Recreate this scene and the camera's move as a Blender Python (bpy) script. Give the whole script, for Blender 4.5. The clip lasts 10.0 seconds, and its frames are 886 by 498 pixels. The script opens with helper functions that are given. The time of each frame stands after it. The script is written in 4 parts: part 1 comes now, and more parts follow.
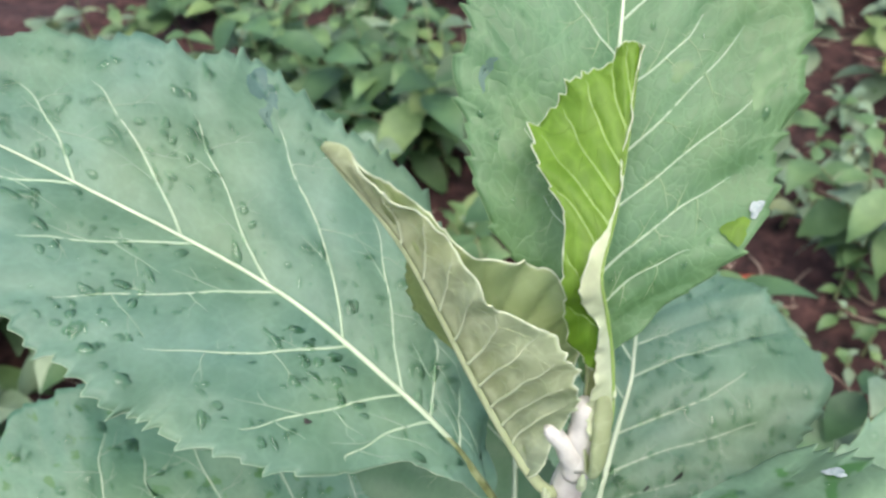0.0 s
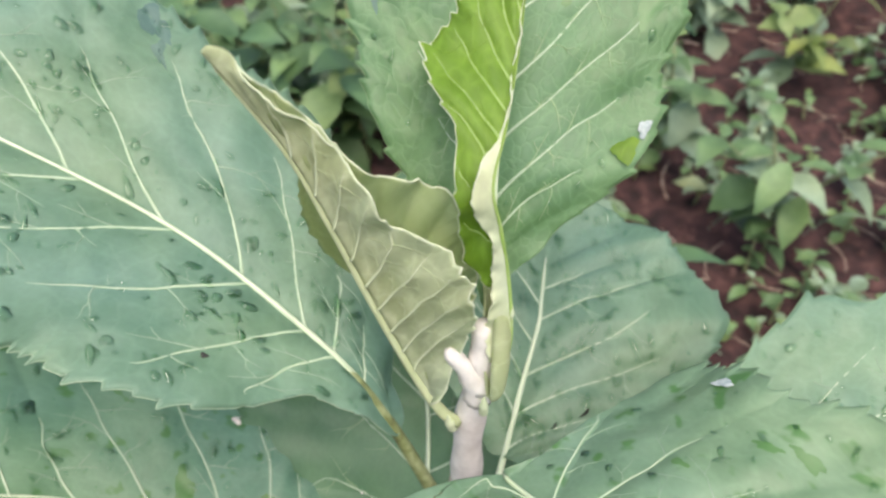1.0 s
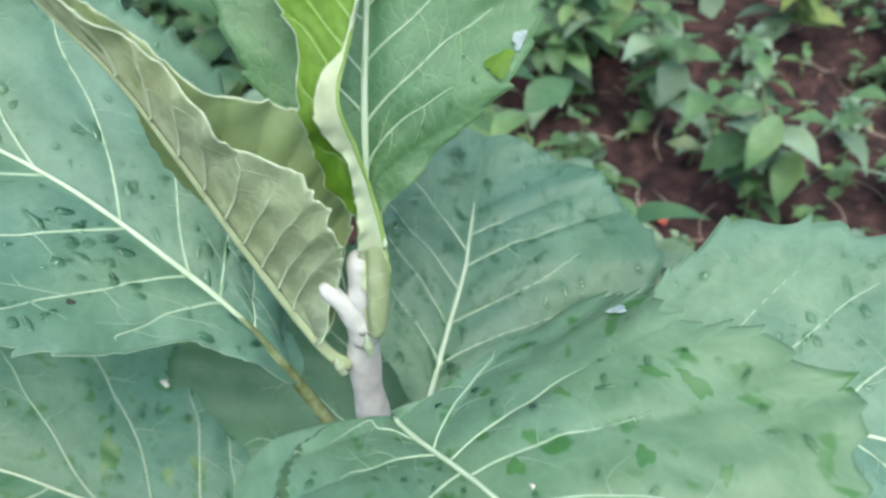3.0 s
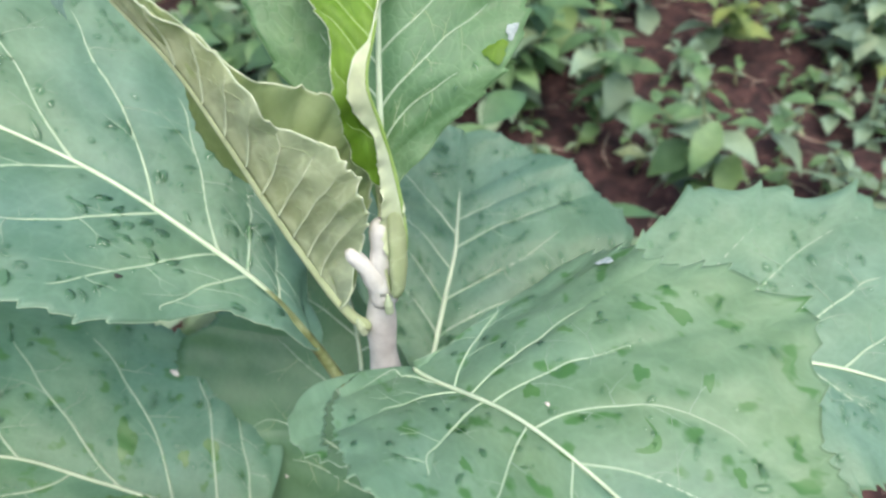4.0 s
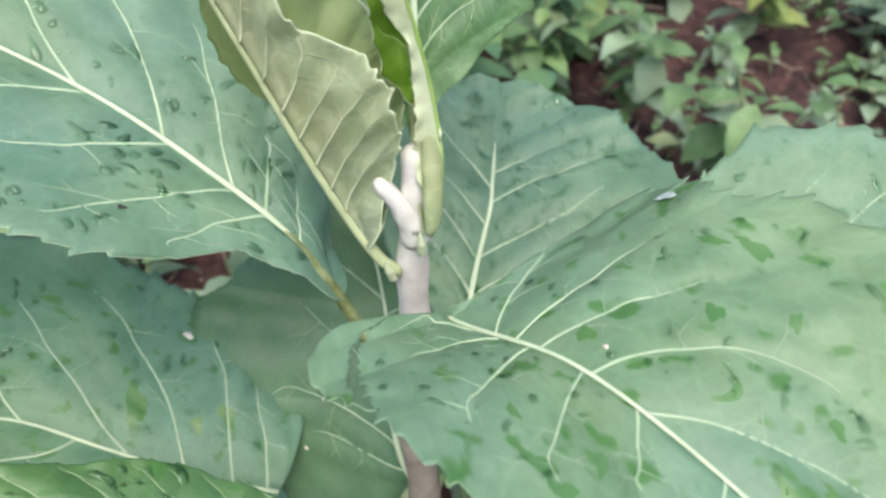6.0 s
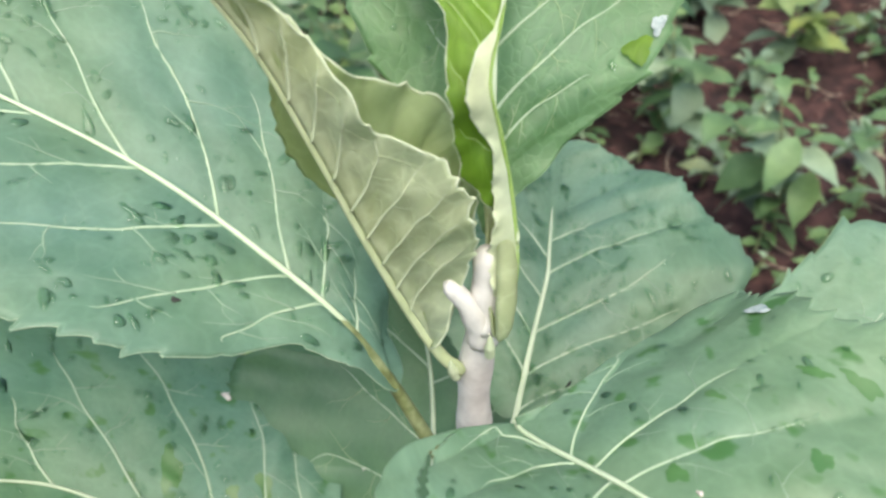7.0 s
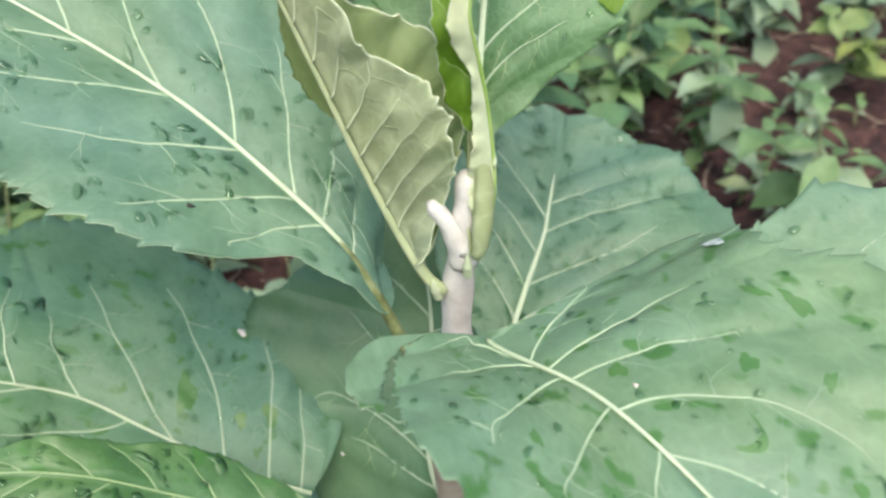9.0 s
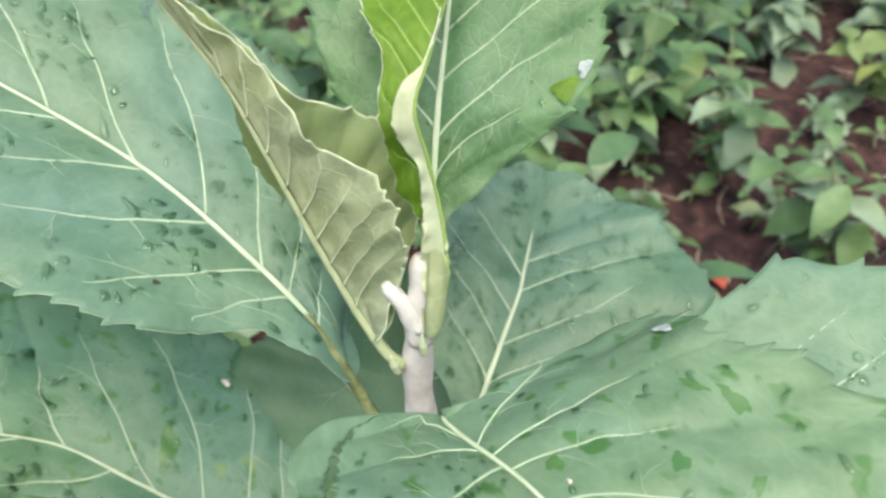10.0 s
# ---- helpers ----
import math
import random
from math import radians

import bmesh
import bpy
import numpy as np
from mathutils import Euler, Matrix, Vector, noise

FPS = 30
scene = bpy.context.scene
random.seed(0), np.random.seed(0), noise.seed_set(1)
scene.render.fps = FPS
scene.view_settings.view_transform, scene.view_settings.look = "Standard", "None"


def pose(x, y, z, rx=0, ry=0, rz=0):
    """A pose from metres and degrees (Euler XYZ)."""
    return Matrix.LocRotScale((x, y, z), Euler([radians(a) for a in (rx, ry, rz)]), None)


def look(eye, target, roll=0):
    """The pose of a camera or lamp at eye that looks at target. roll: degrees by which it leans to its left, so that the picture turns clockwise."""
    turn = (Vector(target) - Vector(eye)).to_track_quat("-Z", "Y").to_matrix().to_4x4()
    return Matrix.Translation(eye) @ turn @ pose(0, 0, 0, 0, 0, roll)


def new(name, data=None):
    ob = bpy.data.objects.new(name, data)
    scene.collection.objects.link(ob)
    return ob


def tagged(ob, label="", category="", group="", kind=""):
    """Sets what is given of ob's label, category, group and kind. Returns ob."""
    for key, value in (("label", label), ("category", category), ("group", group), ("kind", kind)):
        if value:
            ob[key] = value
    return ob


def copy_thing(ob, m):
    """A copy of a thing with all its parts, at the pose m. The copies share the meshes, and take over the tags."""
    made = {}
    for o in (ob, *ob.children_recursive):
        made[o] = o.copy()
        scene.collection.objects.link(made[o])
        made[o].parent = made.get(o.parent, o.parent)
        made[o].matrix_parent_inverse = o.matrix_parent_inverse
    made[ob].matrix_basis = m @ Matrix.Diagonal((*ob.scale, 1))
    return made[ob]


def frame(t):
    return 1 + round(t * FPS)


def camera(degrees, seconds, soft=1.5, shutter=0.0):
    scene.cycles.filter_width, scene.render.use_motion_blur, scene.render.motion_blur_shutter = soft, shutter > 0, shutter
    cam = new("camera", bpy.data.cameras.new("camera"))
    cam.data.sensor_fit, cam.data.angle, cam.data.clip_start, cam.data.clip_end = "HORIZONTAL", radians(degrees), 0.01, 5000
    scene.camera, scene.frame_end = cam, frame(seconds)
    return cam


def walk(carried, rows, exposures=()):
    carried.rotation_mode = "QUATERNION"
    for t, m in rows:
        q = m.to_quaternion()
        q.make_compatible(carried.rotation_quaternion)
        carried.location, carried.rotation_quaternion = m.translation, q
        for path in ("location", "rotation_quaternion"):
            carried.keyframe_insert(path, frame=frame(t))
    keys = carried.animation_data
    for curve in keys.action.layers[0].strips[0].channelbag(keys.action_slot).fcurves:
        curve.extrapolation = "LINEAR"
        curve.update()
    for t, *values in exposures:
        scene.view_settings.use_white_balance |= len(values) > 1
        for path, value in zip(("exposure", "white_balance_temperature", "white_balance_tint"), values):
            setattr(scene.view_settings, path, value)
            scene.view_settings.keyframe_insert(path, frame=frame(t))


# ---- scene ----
cam = camera(60.29, 10.0, soft=2.6)
cam.data.dof.use_dof, cam.data.dof.focus_distance, cam.data.dof.aperture_fstop = True, 0.30, 12.0
PATH = [
    (0.00, (-0.0174, -0.1638, 1.0001), (-0.2778, 1.2767, -0.3627), -3.96),
    (0.50, (-0.0222, -0.1916, 0.985), (-0.1929, 1.2783, -0.3604), -1.60),
    (1.00, (-0.0045, -0.1799, 0.9804), (-0.0812, 1.2676, -0.3976), -0.16),
    (1.50, (0.0173, -0.1828, 0.9604), (0.0427, 1.2296, -0.4554), -0.95),
    (2.00, (0.0831, -0.1702, 0.96), (0.1812, 1.2558, -0.439), -1.62),
    (2.50, (0.0471, -0.1587, 0.9575), (0.0715, 1.2384, -0.4735), -0.86),
    (3.00, (0.0467, -0.1787, 0.9539), (-0.0759, 1.2328, -0.4577), -3.78),
    (3.20, (0.025, -0.1878, 0.9761), (-0.0972, 1.2501, -0.4087), -2.34),
    (4.30, (0.0238, -0.2285, 0.947), (0.0566, 1.24, -0.4104), -2.81),
    (4.50, (0.0299, -0.2291, 0.9273), (0.0069, 1.261, -0.4065), -4.46),
    (5.00, (0.0352, -0.2259, 0.9177), (0.0242, 1.2459, -0.4365), -4.28),
    (5.50, (0.005, -0.214, 0.9263), (-0.0248, 1.2328, -0.4543), -1.21),
    (6.00, (0.0163, -0.2145, 0.9235), (-0.0287, 1.2454, -0.4428), -3.42),
    (6.20, (0.0141, -0.2079, 0.9371), (-0.0707, 1.2829, -0.3935), -2.21),
    (7.30, (-0.0049, -0.1741, 0.9381), (-0.0965, 1.28, -0.432), -2.82),
    (7.50, (0.0045, -0.1814, 0.9335), (-0.0899, 1.2979, -0.4092), -3.74),
    (8.00, (-0.029, -0.1751, 0.9397), (-0.0649, 1.2861, -0.4254), -0.13),
    (8.50, (-0.0016, -0.1929, 0.9331), (-0.0254, 1.2372, -0.4648), -0.26),
    (9.00, (0.0224, -0.2201, 0.9298), (-0.1845, 1.2679, -0.3905), -2.16),
    (9.50, (0.023, -0.2066, 0.9139), (-0.2032, 1.2018, -0.488), -1.75),
    (10.00, (0.048, -0.2035, 0.9538), (-0.2255, 1.2902, -0.3478), -3.19),
]
walk(cam, [(t, look(eye, target, roll)) for t, eye, target, roll in PATH], exposures=[(0.0, 0.75, 6500, 10), (0.5, 0.78, 6850, 13), (2.0, 0.79, 6700, 14), (2.4, 0.64, 6050, 0), (3.2, 0.67, 6000, 0), (4.3, 0.78, 6550, 9), (6.2, 0.81, 6600, 9), (7.3, 0.81, 6750, 6), (10.0, 0.82, 6800, 7)])

# ---- light: bright overcast day ----
world = bpy.data.worlds.new("overcast_sky")
scene.world = world
world.use_nodes = True
wn = world.node_tree.nodes
sky = wn.new("ShaderNodeTexSky")
sky.sky_type, sky.sun_disc = "NISHITA", False
sky.sun_elevation, sky.sun_rotation = radians(68), radians(155)
sky.dust_density, sky.air_density = 4.0, 1.0
world.node_tree.links.new(sky.outputs[0], wn["Background"].inputs[0])
wn["Background"].inputs[1].default_value = 0.15
sun = new("sun", bpy.data.lights.new("sun", "SUN"))
sun.data.energy, sun.data.angle, sun.data.color = 1.5, radians(60), (1.0, 0.96, 0.88)
sun.matrix_world = look((0.1, -1.0, 2.85), (0, 0, 0.6))


# ---- materials ----
def mat(name):
    m = bpy.data.materials.new(name)
    m.use_nodes = True
    return m, m.node_tree.nodes, m.node_tree.links, m.node_tree.nodes["Principled BSDF"]


def ramp(nodes, stops):
    r = nodes.new("ShaderNodeValToRGB")
    while len(r.color_ramp.elements) < len(stops):
        r.color_ramp.elements.new(0.5)
    for e, (p, c) in zip(r.color_ramp.elements, stops):
        e.position, e.color = p, (*c, 1)
    return r


def tex(nodes, links, kind, scale, coord="Object", detail=4.0):
    c = nodes.new("ShaderNodeTexCoord")
    t = nodes.new(kind)
    t.inputs["Scale"].default_value = scale
    if "Detail" in t.inputs:
        t.inputs["Detail"].default_value = detail
    links.new(c.outputs[coord], t.inputs["Vector"])
    return t


def mix(nodes, links, fac, a, b, blend="MIX"):
    m = nodes.new("ShaderNodeMix")
    m.data_type, m.blend_type = "RGBA", blend
    for socket, v in ((m.inputs[0], fac), (m.inputs[6], a), (m.inputs[7], b)):
        if isinstance(v, (int, float)):
            socket.default_value = v
        elif isinstance(v, tuple):
            socket.default_value = (*v, 1)
        else:
            links.new(v, socket)
    return m.outputs[2]


def leaf_material(name, dark, light, glow, rough=0.42, vein=0.35, through_light=0.22, wet=None, relief=0.0009, cells=95):
    """Waxy leaf: cloudy bloom, a fine net of veinlets with relief, light passing through."""
    m, n, l, b = mat(name)
    cloud = tex(n, l, "ShaderNodeTexNoise", 30, "UV", 6)
    cloud.inputs["Roughness"].default_value = 0.6
    base = ramp(n, [(0.34, dark), (0.66, light)])
    l.new(cloud.outputs[0], base.inputs[0])
    broad = tex(n, l, "ShaderNodeTexNoise", 11, "UV", 2)
    hue = ramp(n, [(0.35, (1.06, 1.02, 0.90)), (0.65, (0.92, 0.99, 1.10))])
    l.new(broad.outputs[0], hue.inputs[0])
    net = tex(n, l, "ShaderNodeTexVoronoi", cells, "UV")
    net.feature = "DISTANCE_TO_EDGE"
    warp = tex(n, l, "ShaderNodeTexNoise", 70, "UV", 2)
    bend = n.new("ShaderNodeVectorMath")
    bend.operation = "MULTIPLY_ADD"
    bend.inputs[1].default_value = (0.012, 0.012, 0.0)
    l.new(warp.outputs[1], bend.inputs[0])
    l.new(net.inputs["Vector"].links[0].from_socket, bend.inputs[2])
    l.new(bend.outputs[0], net.inputs["Vector"])
    line = ramp(n, [(0.0, (1, 1, 1)), (0.07, (0, 0, 0))])
    l.new(net.outputs["Distance"], line.inputs[0])
    gain = n.new("ShaderNodeMath")
    gain.operation = "MULTIPLY"
    gain.inputs[1].default_value = vein
    l.new(line.outputs[0], gain.inputs[0])
    toned = mix(n, l, 1.0, base.outputs[0], hue.outputs[0], "MULTIPLY")
    col = mix(n, l, gain.outputs[0], toned, tuple(min(1, c * 1.7 + 0.02) for c in light))
    fine = tex(n, l, "ShaderNodeTexNoise", 420, "UV", 3)
    grain = ramp(n, [(0.3, (0.93, 0.93, 0.93)), (0.7, (1.05, 1.05, 1.05))])
    l.new(fine.outputs[0], grain.inputs[0])
    col = mix(n, l, 1.0, col, grain.outputs[0], "MULTIPLY")
    rgh = n.new("ShaderNodeMapRange")
    rgh.inputs[3].default_value, rgh.inputs[4].default_value = rough - 0.1, rough + 0.14
    l.new(cloud.outputs[0], rgh.inputs[0])
    if wet:
        spots = tex(n, l, "ShaderNodeTexNoise", wet[1], "UV", 2)
        where = ramp(n, [(wet[2], (0, 0, 0)), (wet[2] + 0.07, (1, 1, 1))])
        l.new(spots.outputs[0], where.inputs[0])
        soak = n.new("ShaderNodeMath")
        soak.operation = "MULTIPLY"
        soak.inputs[1].default_value = 0.85
        l.new(where.outputs[0], soak.inputs[0])
        col = mix(n, l, soak.outputs[0], col, wet[0])
    l.new(col, b.inputs["Base Color"])
    l.new(rgh.outputs[0], b.inputs["Roughness"])
    b.inputs["Specular IOR Level"].default_value = 0.5
    bump = n.new("ShaderNodeBump")
    bump.inputs["Strength"].default_value, bump.inputs["Distance"].default_value = 0.45, relief
    h = n.new("ShaderNodeMath")
    h.operation = "SUBTRACT"
    soft = tex(n, l, "ShaderNodeTexNoise", 60, "UV", 3)
    l.new(soft.outputs[0], h.inputs[0])
    l.new(gain.outputs[0], h.inputs[1])
    l.new(h.outputs[0], bump.inputs["Height"])
    l.new(bump.outputs[0], b.inputs["Normal"])
    tr = n.new("ShaderNodeBsdfTranslucent")
    tr.inputs[0].default_value = (*glow, 1)
    both = n.new("ShaderNodeMixShader")
    both.inputs[0].default_value = through_light
    l.new(b.outputs[0], both.inputs[1])
    l.new(tr.outputs[0], both.inputs[2])
    l.new(both.outputs[0], n["Material Output"].inputs[0])
    return m


def plain(name, stops, scale, rough, bump=0.0, coord="Object"):
    m, n, l, b = mat(name)
    t = tex(n, l, "ShaderNodeTexNoise", scale, coord, 6)
    r = ramp(n, stops)
    l.new(t.outputs[0], r.inputs[0])
    l.new(r.outputs[0], b.inputs["Base Color"])
    b.inputs["Roughness"].default_value = rough
    if bump:
        k = n.new("ShaderNodeBump")
        k.inputs["Strength"].default_value, k.inputs["Distance"].default_value = 0.6, bump
        l.new(t.outputs[0], k.inputs["Height"])
        l.new(k.outputs[0], b.inputs["Normal"])
    return m


WET = (0.06, 0.19, 0.04)
M_LEAF = leaf_material("waxy_leaf", (0.118, 0.228, 0.150), (0.203, 0.335, 0.236), (0.19, 0.41, 0.15), vein=0.10, through_light=0.33)
M_LEAF_UPPER = leaf_material("upper_leaf", (0.085, 0.185, 0.078), (0.142, 0.265, 0.122), (0.15, 0.38, 0.05), vein=0.20, relief=0.0016, cells=210)
M_LEAF_PALE = leaf_material("pale_leaf", (0.15, 0.265, 0.175), (0.24, 0.38, 0.265), (0.19, 0.41, 0.15), vein=0.10, through_light=0.33)
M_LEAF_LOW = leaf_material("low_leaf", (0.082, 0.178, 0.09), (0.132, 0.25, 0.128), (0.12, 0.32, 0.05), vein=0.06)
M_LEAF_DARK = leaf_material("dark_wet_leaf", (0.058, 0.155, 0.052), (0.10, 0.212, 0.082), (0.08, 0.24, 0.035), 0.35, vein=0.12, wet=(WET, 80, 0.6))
M_LEAF_WET = leaf_material("waxy_leaf_wet", (0.138, 0.25, 0.146), (0.222, 0.35, 0.222), (0.19, 0.41, 0.13), vein=0.10, through_light=0.3, wet=(WET, 88, 0.585))
M_LEAF_GREY = leaf_material("grey_leaf_wet", (0.108, 0.232, 0.138), (0.178, 0.325, 0.208), (0.17, 0.38, 0.14), vein=0.08, through_light=0.3, wet=(WET, 88, 0.60))
M_UNDER = leaf_material("leaf_underside", (0.24, 0.35, 0.17), (0.34, 0.45, 0.25), (0.30, 0.42, 0.08), 0.6, 0.4)
M_YOUNG = leaf_material("young_leaf", (0.105, 0.215, 0.012), (0.18, 0.31, 0.032), (0.27, 0.45, 0.02), 0.5, 0.3, 0.4)
M_OLIVE = leaf_material("young_leaf_inside", (0.33, 0.41, 0.20), (0.42, 0.50, 0.29), (0.48, 0.58, 0.27), 0.6, 0.15, 0.55)
M_YOUNG_UNDER = leaf_material("young_leaf_underside", (0.40, 0.47, 0.28), (0.52, 0.58, 0.38), (0.52, 0.60, 0.30), 0.75, 0.3, 0.45)
M_PALE = leaf_material("downy_underside", (0.52, 0.60, 0.37), (0.68, 0.74, 0.52), (0.50, 0.62, 0.28), 0.85, 0.05, 0.25)
M_VEIN = plain("vein", [(0.3, (0.33, 0.46, 0.29)), (0.7, (0.44, 0.56, 0.38))], 80, 0.5)
M_RIB = plain("midrib", [(0.3, (0.44, 0.55, 0.36)), (0.7, (0.58, 0.68, 0.48))], 80, 0.5)
M_VEIN_DIM = plain("vein_dim", [(0.3, (0.20, 0.32, 0.14)), (0.7, (0.28, 0.40, 0.2))], 80, 0.5)
M_VEIN_FINE = plain("veinlet", [(0.3, (0.215, 0.335, 0.215)), (0.7, (0.30, 0.425, 0.28))], 80, 0.5)
M_VEIN_WARM = plain("vein_warm", [(0.3, (0.42, 0.49, 0.29)), (0.7, (0.52, 0.58, 0.38))], 80, 0.6)
M_VEIN_GREEN = plain("vein_green", [(0.3, (0.24, 0.38, 0.08)), (0.7, (0.34, 0.48, 0.15))], 80, 0.6)
M_VEIN_KHAKI = plain("vein_khaki", [(0.3, (0.35, 0.41, 0.22)), (0.7, (0.43, 0.49, 0.29))], 80, 0.65)
M_EDGE = plain("downy_edge", [(0.3, (0.48, 0.55, 0.35)), (0.7, (0.62, 0.68, 0.48))], 300, 0.8)
M_LOBE = leaf_material("young_leaf_back", (0.25, 0.33, 0.11), (0.35, 0.43, 0.19), (0.40, 0.50, 0.15), 0.6, 0.2, 0.35)
M_PETIOLE = plain("petiole", [(0.35, (0.10, 0.115, 0.04)), (0.5, (0.18, 0.22, 0.085)), (0.7, (0.33, 0.38, 0.2))], 130, 0.5)
M_STEM = plain("pale_stem", [(0.3, (0.50, 0.48, 0.44)), (0.7, (0.70, 0.68, 0.63))], 120, 0.75, 0.0016)
M_STEM_LOW = plain("bark_stem", [(0.3, (0.22, 0.18, 0.13)), (0.7, (0.38, 0.34, 0.27))], 70, 0.75, 0.001)
M_SOIL = plain("soil", [(0.3, (0.010, 0.005, 0.005)), (0.5, (0.045, 0.019, 0.018)), (0.75, (0.11, 0.053, 0.046))], 30, 0.95, 0.02)
M_CLOD = plain("soil_clod", [(0.3, (0.03, 0.013, 0.013)), (0.7, (0.12, 0.06, 0.052))], 40, 0.95, 0.004)
M_STRAW = plain("straw", [(0.3, (0.20, 0.14, 0.10)), (0.7, (0.52, 0.42, 0.34))], 30, 0.8)
M_RED = plain("red_litter", [(0.3, (0.32, 0.05, 0.03)), (0.7, (0.5, 0.12, 0.06))], 30, 0.6)
M_DEAD = plain("dead_tissue", [(0.35, (0.20, 0.27, 0.26)), (0.65, (0.52, 0.58, 0.56))], 300, 0.6)
M_WITHERED = leaf_material("withered_leaf", (0.075, 0.15, 0.12), (0.13, 0.235, 0.19), (0.10, 0.22, 0.12), 0.5, vein=0.12, relief=0.002)
M_SPOT = plain("dark_spot", [(0.35, (0.010, 0.013, 0.009)), (0.65, (0.028, 0.03, 0.02))], 300, 0.6)
M_WETMARK = leaf_material("soaked_leaf", (0.066, 0.18, 0.055), (0.11, 0.245, 0.085), (0.16, 0.40, 0.06), 0.3, vein=0.05)
M_FLY = plain("pink_speck", [(0.35, (0.50, 0.44, 0.38)), (0.65, (0.78, 0.74, 0.66))], 400, 0.5)


def weed_material(name, dark, light):
    m = leaf_material(name, dark, light, tuple(1.4 * c for c in light), 0.5, 0.1, 0.2)
    n, l = m.node_tree.nodes, m.node_tree.links
    b = n["Principled BSDF"]
    old = b.inputs["Base Color"].links[0].from_socket
    info = n.new("ShaderNodeObjectInfo")
    vary = ramp(n, [(0.0, (0.55, 0.6, 0.55)), (0.55, (1, 1, 1)), (0.85, (1.3, 1.22, 1.2)), (1.0, (1.45, 1.2, 0.95))])
    l.new(info.outputs["Random"], vary.inputs[0])
    l.new(mix(n, l, 1.0, old, vary.outputs[0], "MULTIPLY"), b.inputs["Base Color"])
    return m


M_WEED = [weed_material("weed_green", (0.075, 0.155, 0.06), (0.15, 0.26, 0.11)), weed_material("weed_grey_green", (0.14, 0.22, 0.14), (0.24, 0.34, 0.23)),
          weed_material("weed_yellow_green", (0.11, 0.18, 0.055), (0.21, 0.29, 0.10)), weed_material("weed_dark", (0.04, 0.10, 0.045), (0.08, 0.17, 0.075))]
M_WEED_STEM = plain("weed_stem", [(0.3, (0.14, 0.2, 0.08)), (0.7, (0.3, 0.3, 0.16))], 40, 0.6)
M_DROP, dn, dl, db = mat("water")
clear = dn.new("ShaderNodeBsdfTransparent")
clear.inputs[0].default_value = (0.83, 0.93, 0.86, 1)
skin = dn.new("ShaderNodeBsdfGlossy")
skin.inputs["Roughness"].default_value = 0.04
fres = dn.new("ShaderNodeFresnel")
fres.inputs[0].default_value = 1.45
film_ = dn.new("ShaderNodeMixShader")
dl.new(fres.outputs[0], film_.inputs[0])
dl.new(clear.outputs[0], film_.inputs[1])
dl.new(skin.outputs[0], film_.inputs[2])
dl.new(film_.outputs[0], dn["Material Output"].inputs[0])


# ---- geometry helpers ----
def mesh_object(name, verts, faces, materials, parent=None, label="", uv=None, smooth=True):
    me = bpy.data.meshes.new(name)
    me.from_pydata([tuple(v) for v in verts], [], [tuple(f) for f in faces])
    if uv is not None:
        layer = me.uv_layers.new(name="UVMap")
        idx = np.empty(len(me.loops), dtype=np.int32)
        me.loops.foreach_get("vertex_index", idx)
        layer.data.foreach_set("uv", np.asarray(uv, dtype=np.float32)[idx].ravel())
    for m in materials if isinstance(materials, (list, tuple)) else [materials]:
        me.materials.append(m)
    if smooth:
        me.polygons.foreach_set("use_smooth", [True] * len(me.polygons))
    ob = new(name, me)
    if parent:
        ob.parent = parent
    return tagged(ob, label)


def spline(points, s):
    """A smooth curve through a few points, at the fractions s of its length."""
    p = np.asarray(points, float)
    d = np.r_[0, np.cumsum(np.linalg.norm(np.diff(p, axis=0), axis=1))]
    d /= d[-1]
    m = np.array([(p[min(i + 1, len(p) - 1)] - p[max(i - 1, 0)]) / (d[min(i + 1, len(p) - 1)] - d[max(i - 1, 0)]) for i in range(len(p))])
    s = np.atleast_1d(s)
    i = np.clip(np.searchsorted(d, s, side="right") - 1, 0, len(p) - 2)
    h = d[i + 1] - d[i]
    k = ((s - d[i]) / h)[:, None]
    h = h[:, None]
    return (2 * k**3 - 3 * k**2 + 1) * p[i] + (k**3 - 2 * k**2 + k) * h * m[i] + (3 * k**2 - 2 * k**3) * p[i + 1] + (k**3 - k**2) * h * m[i + 1]


def tube(path, radii, sides=8, flat=1.0, up=(0.1, -0.4, 0.9)):
    """Vertices and faces of a tapered tube along a path, closed at both ends."""
    path = np.asarray(path, float)
    t = np.gradient(path, axis=0)
    t /= np.linalg.norm(t, axis=1)[:, None] + 1e-12
    a = np.cross(t, np.asarray(up, float))
    a /= np.linalg.norm(a, axis=1)[:, None] + 1e-9
    b = np.cross(a, t)
    verts, faces, n = [], [], len(path)
    for i in range(n):
        for k in range(sides):
            q = 2 * math.pi * k / sides
            verts.append(path[i] + radii[i] * (a[i] * math.cos(q) + b[i] * math.sin(q) * flat))
    for i in range(n - 1):
        for k in range(sides):
            j = (k + 1) % sides
            faces.append((i * sides + k, i * sides + j, (i + 1) * sides + j, (i + 1) * sides + k))
    faces.append(tuple(range(sides))[::-1])
    faces.append(tuple((n - 1) * sides + k for k in range(sides)))
    return verts, faces


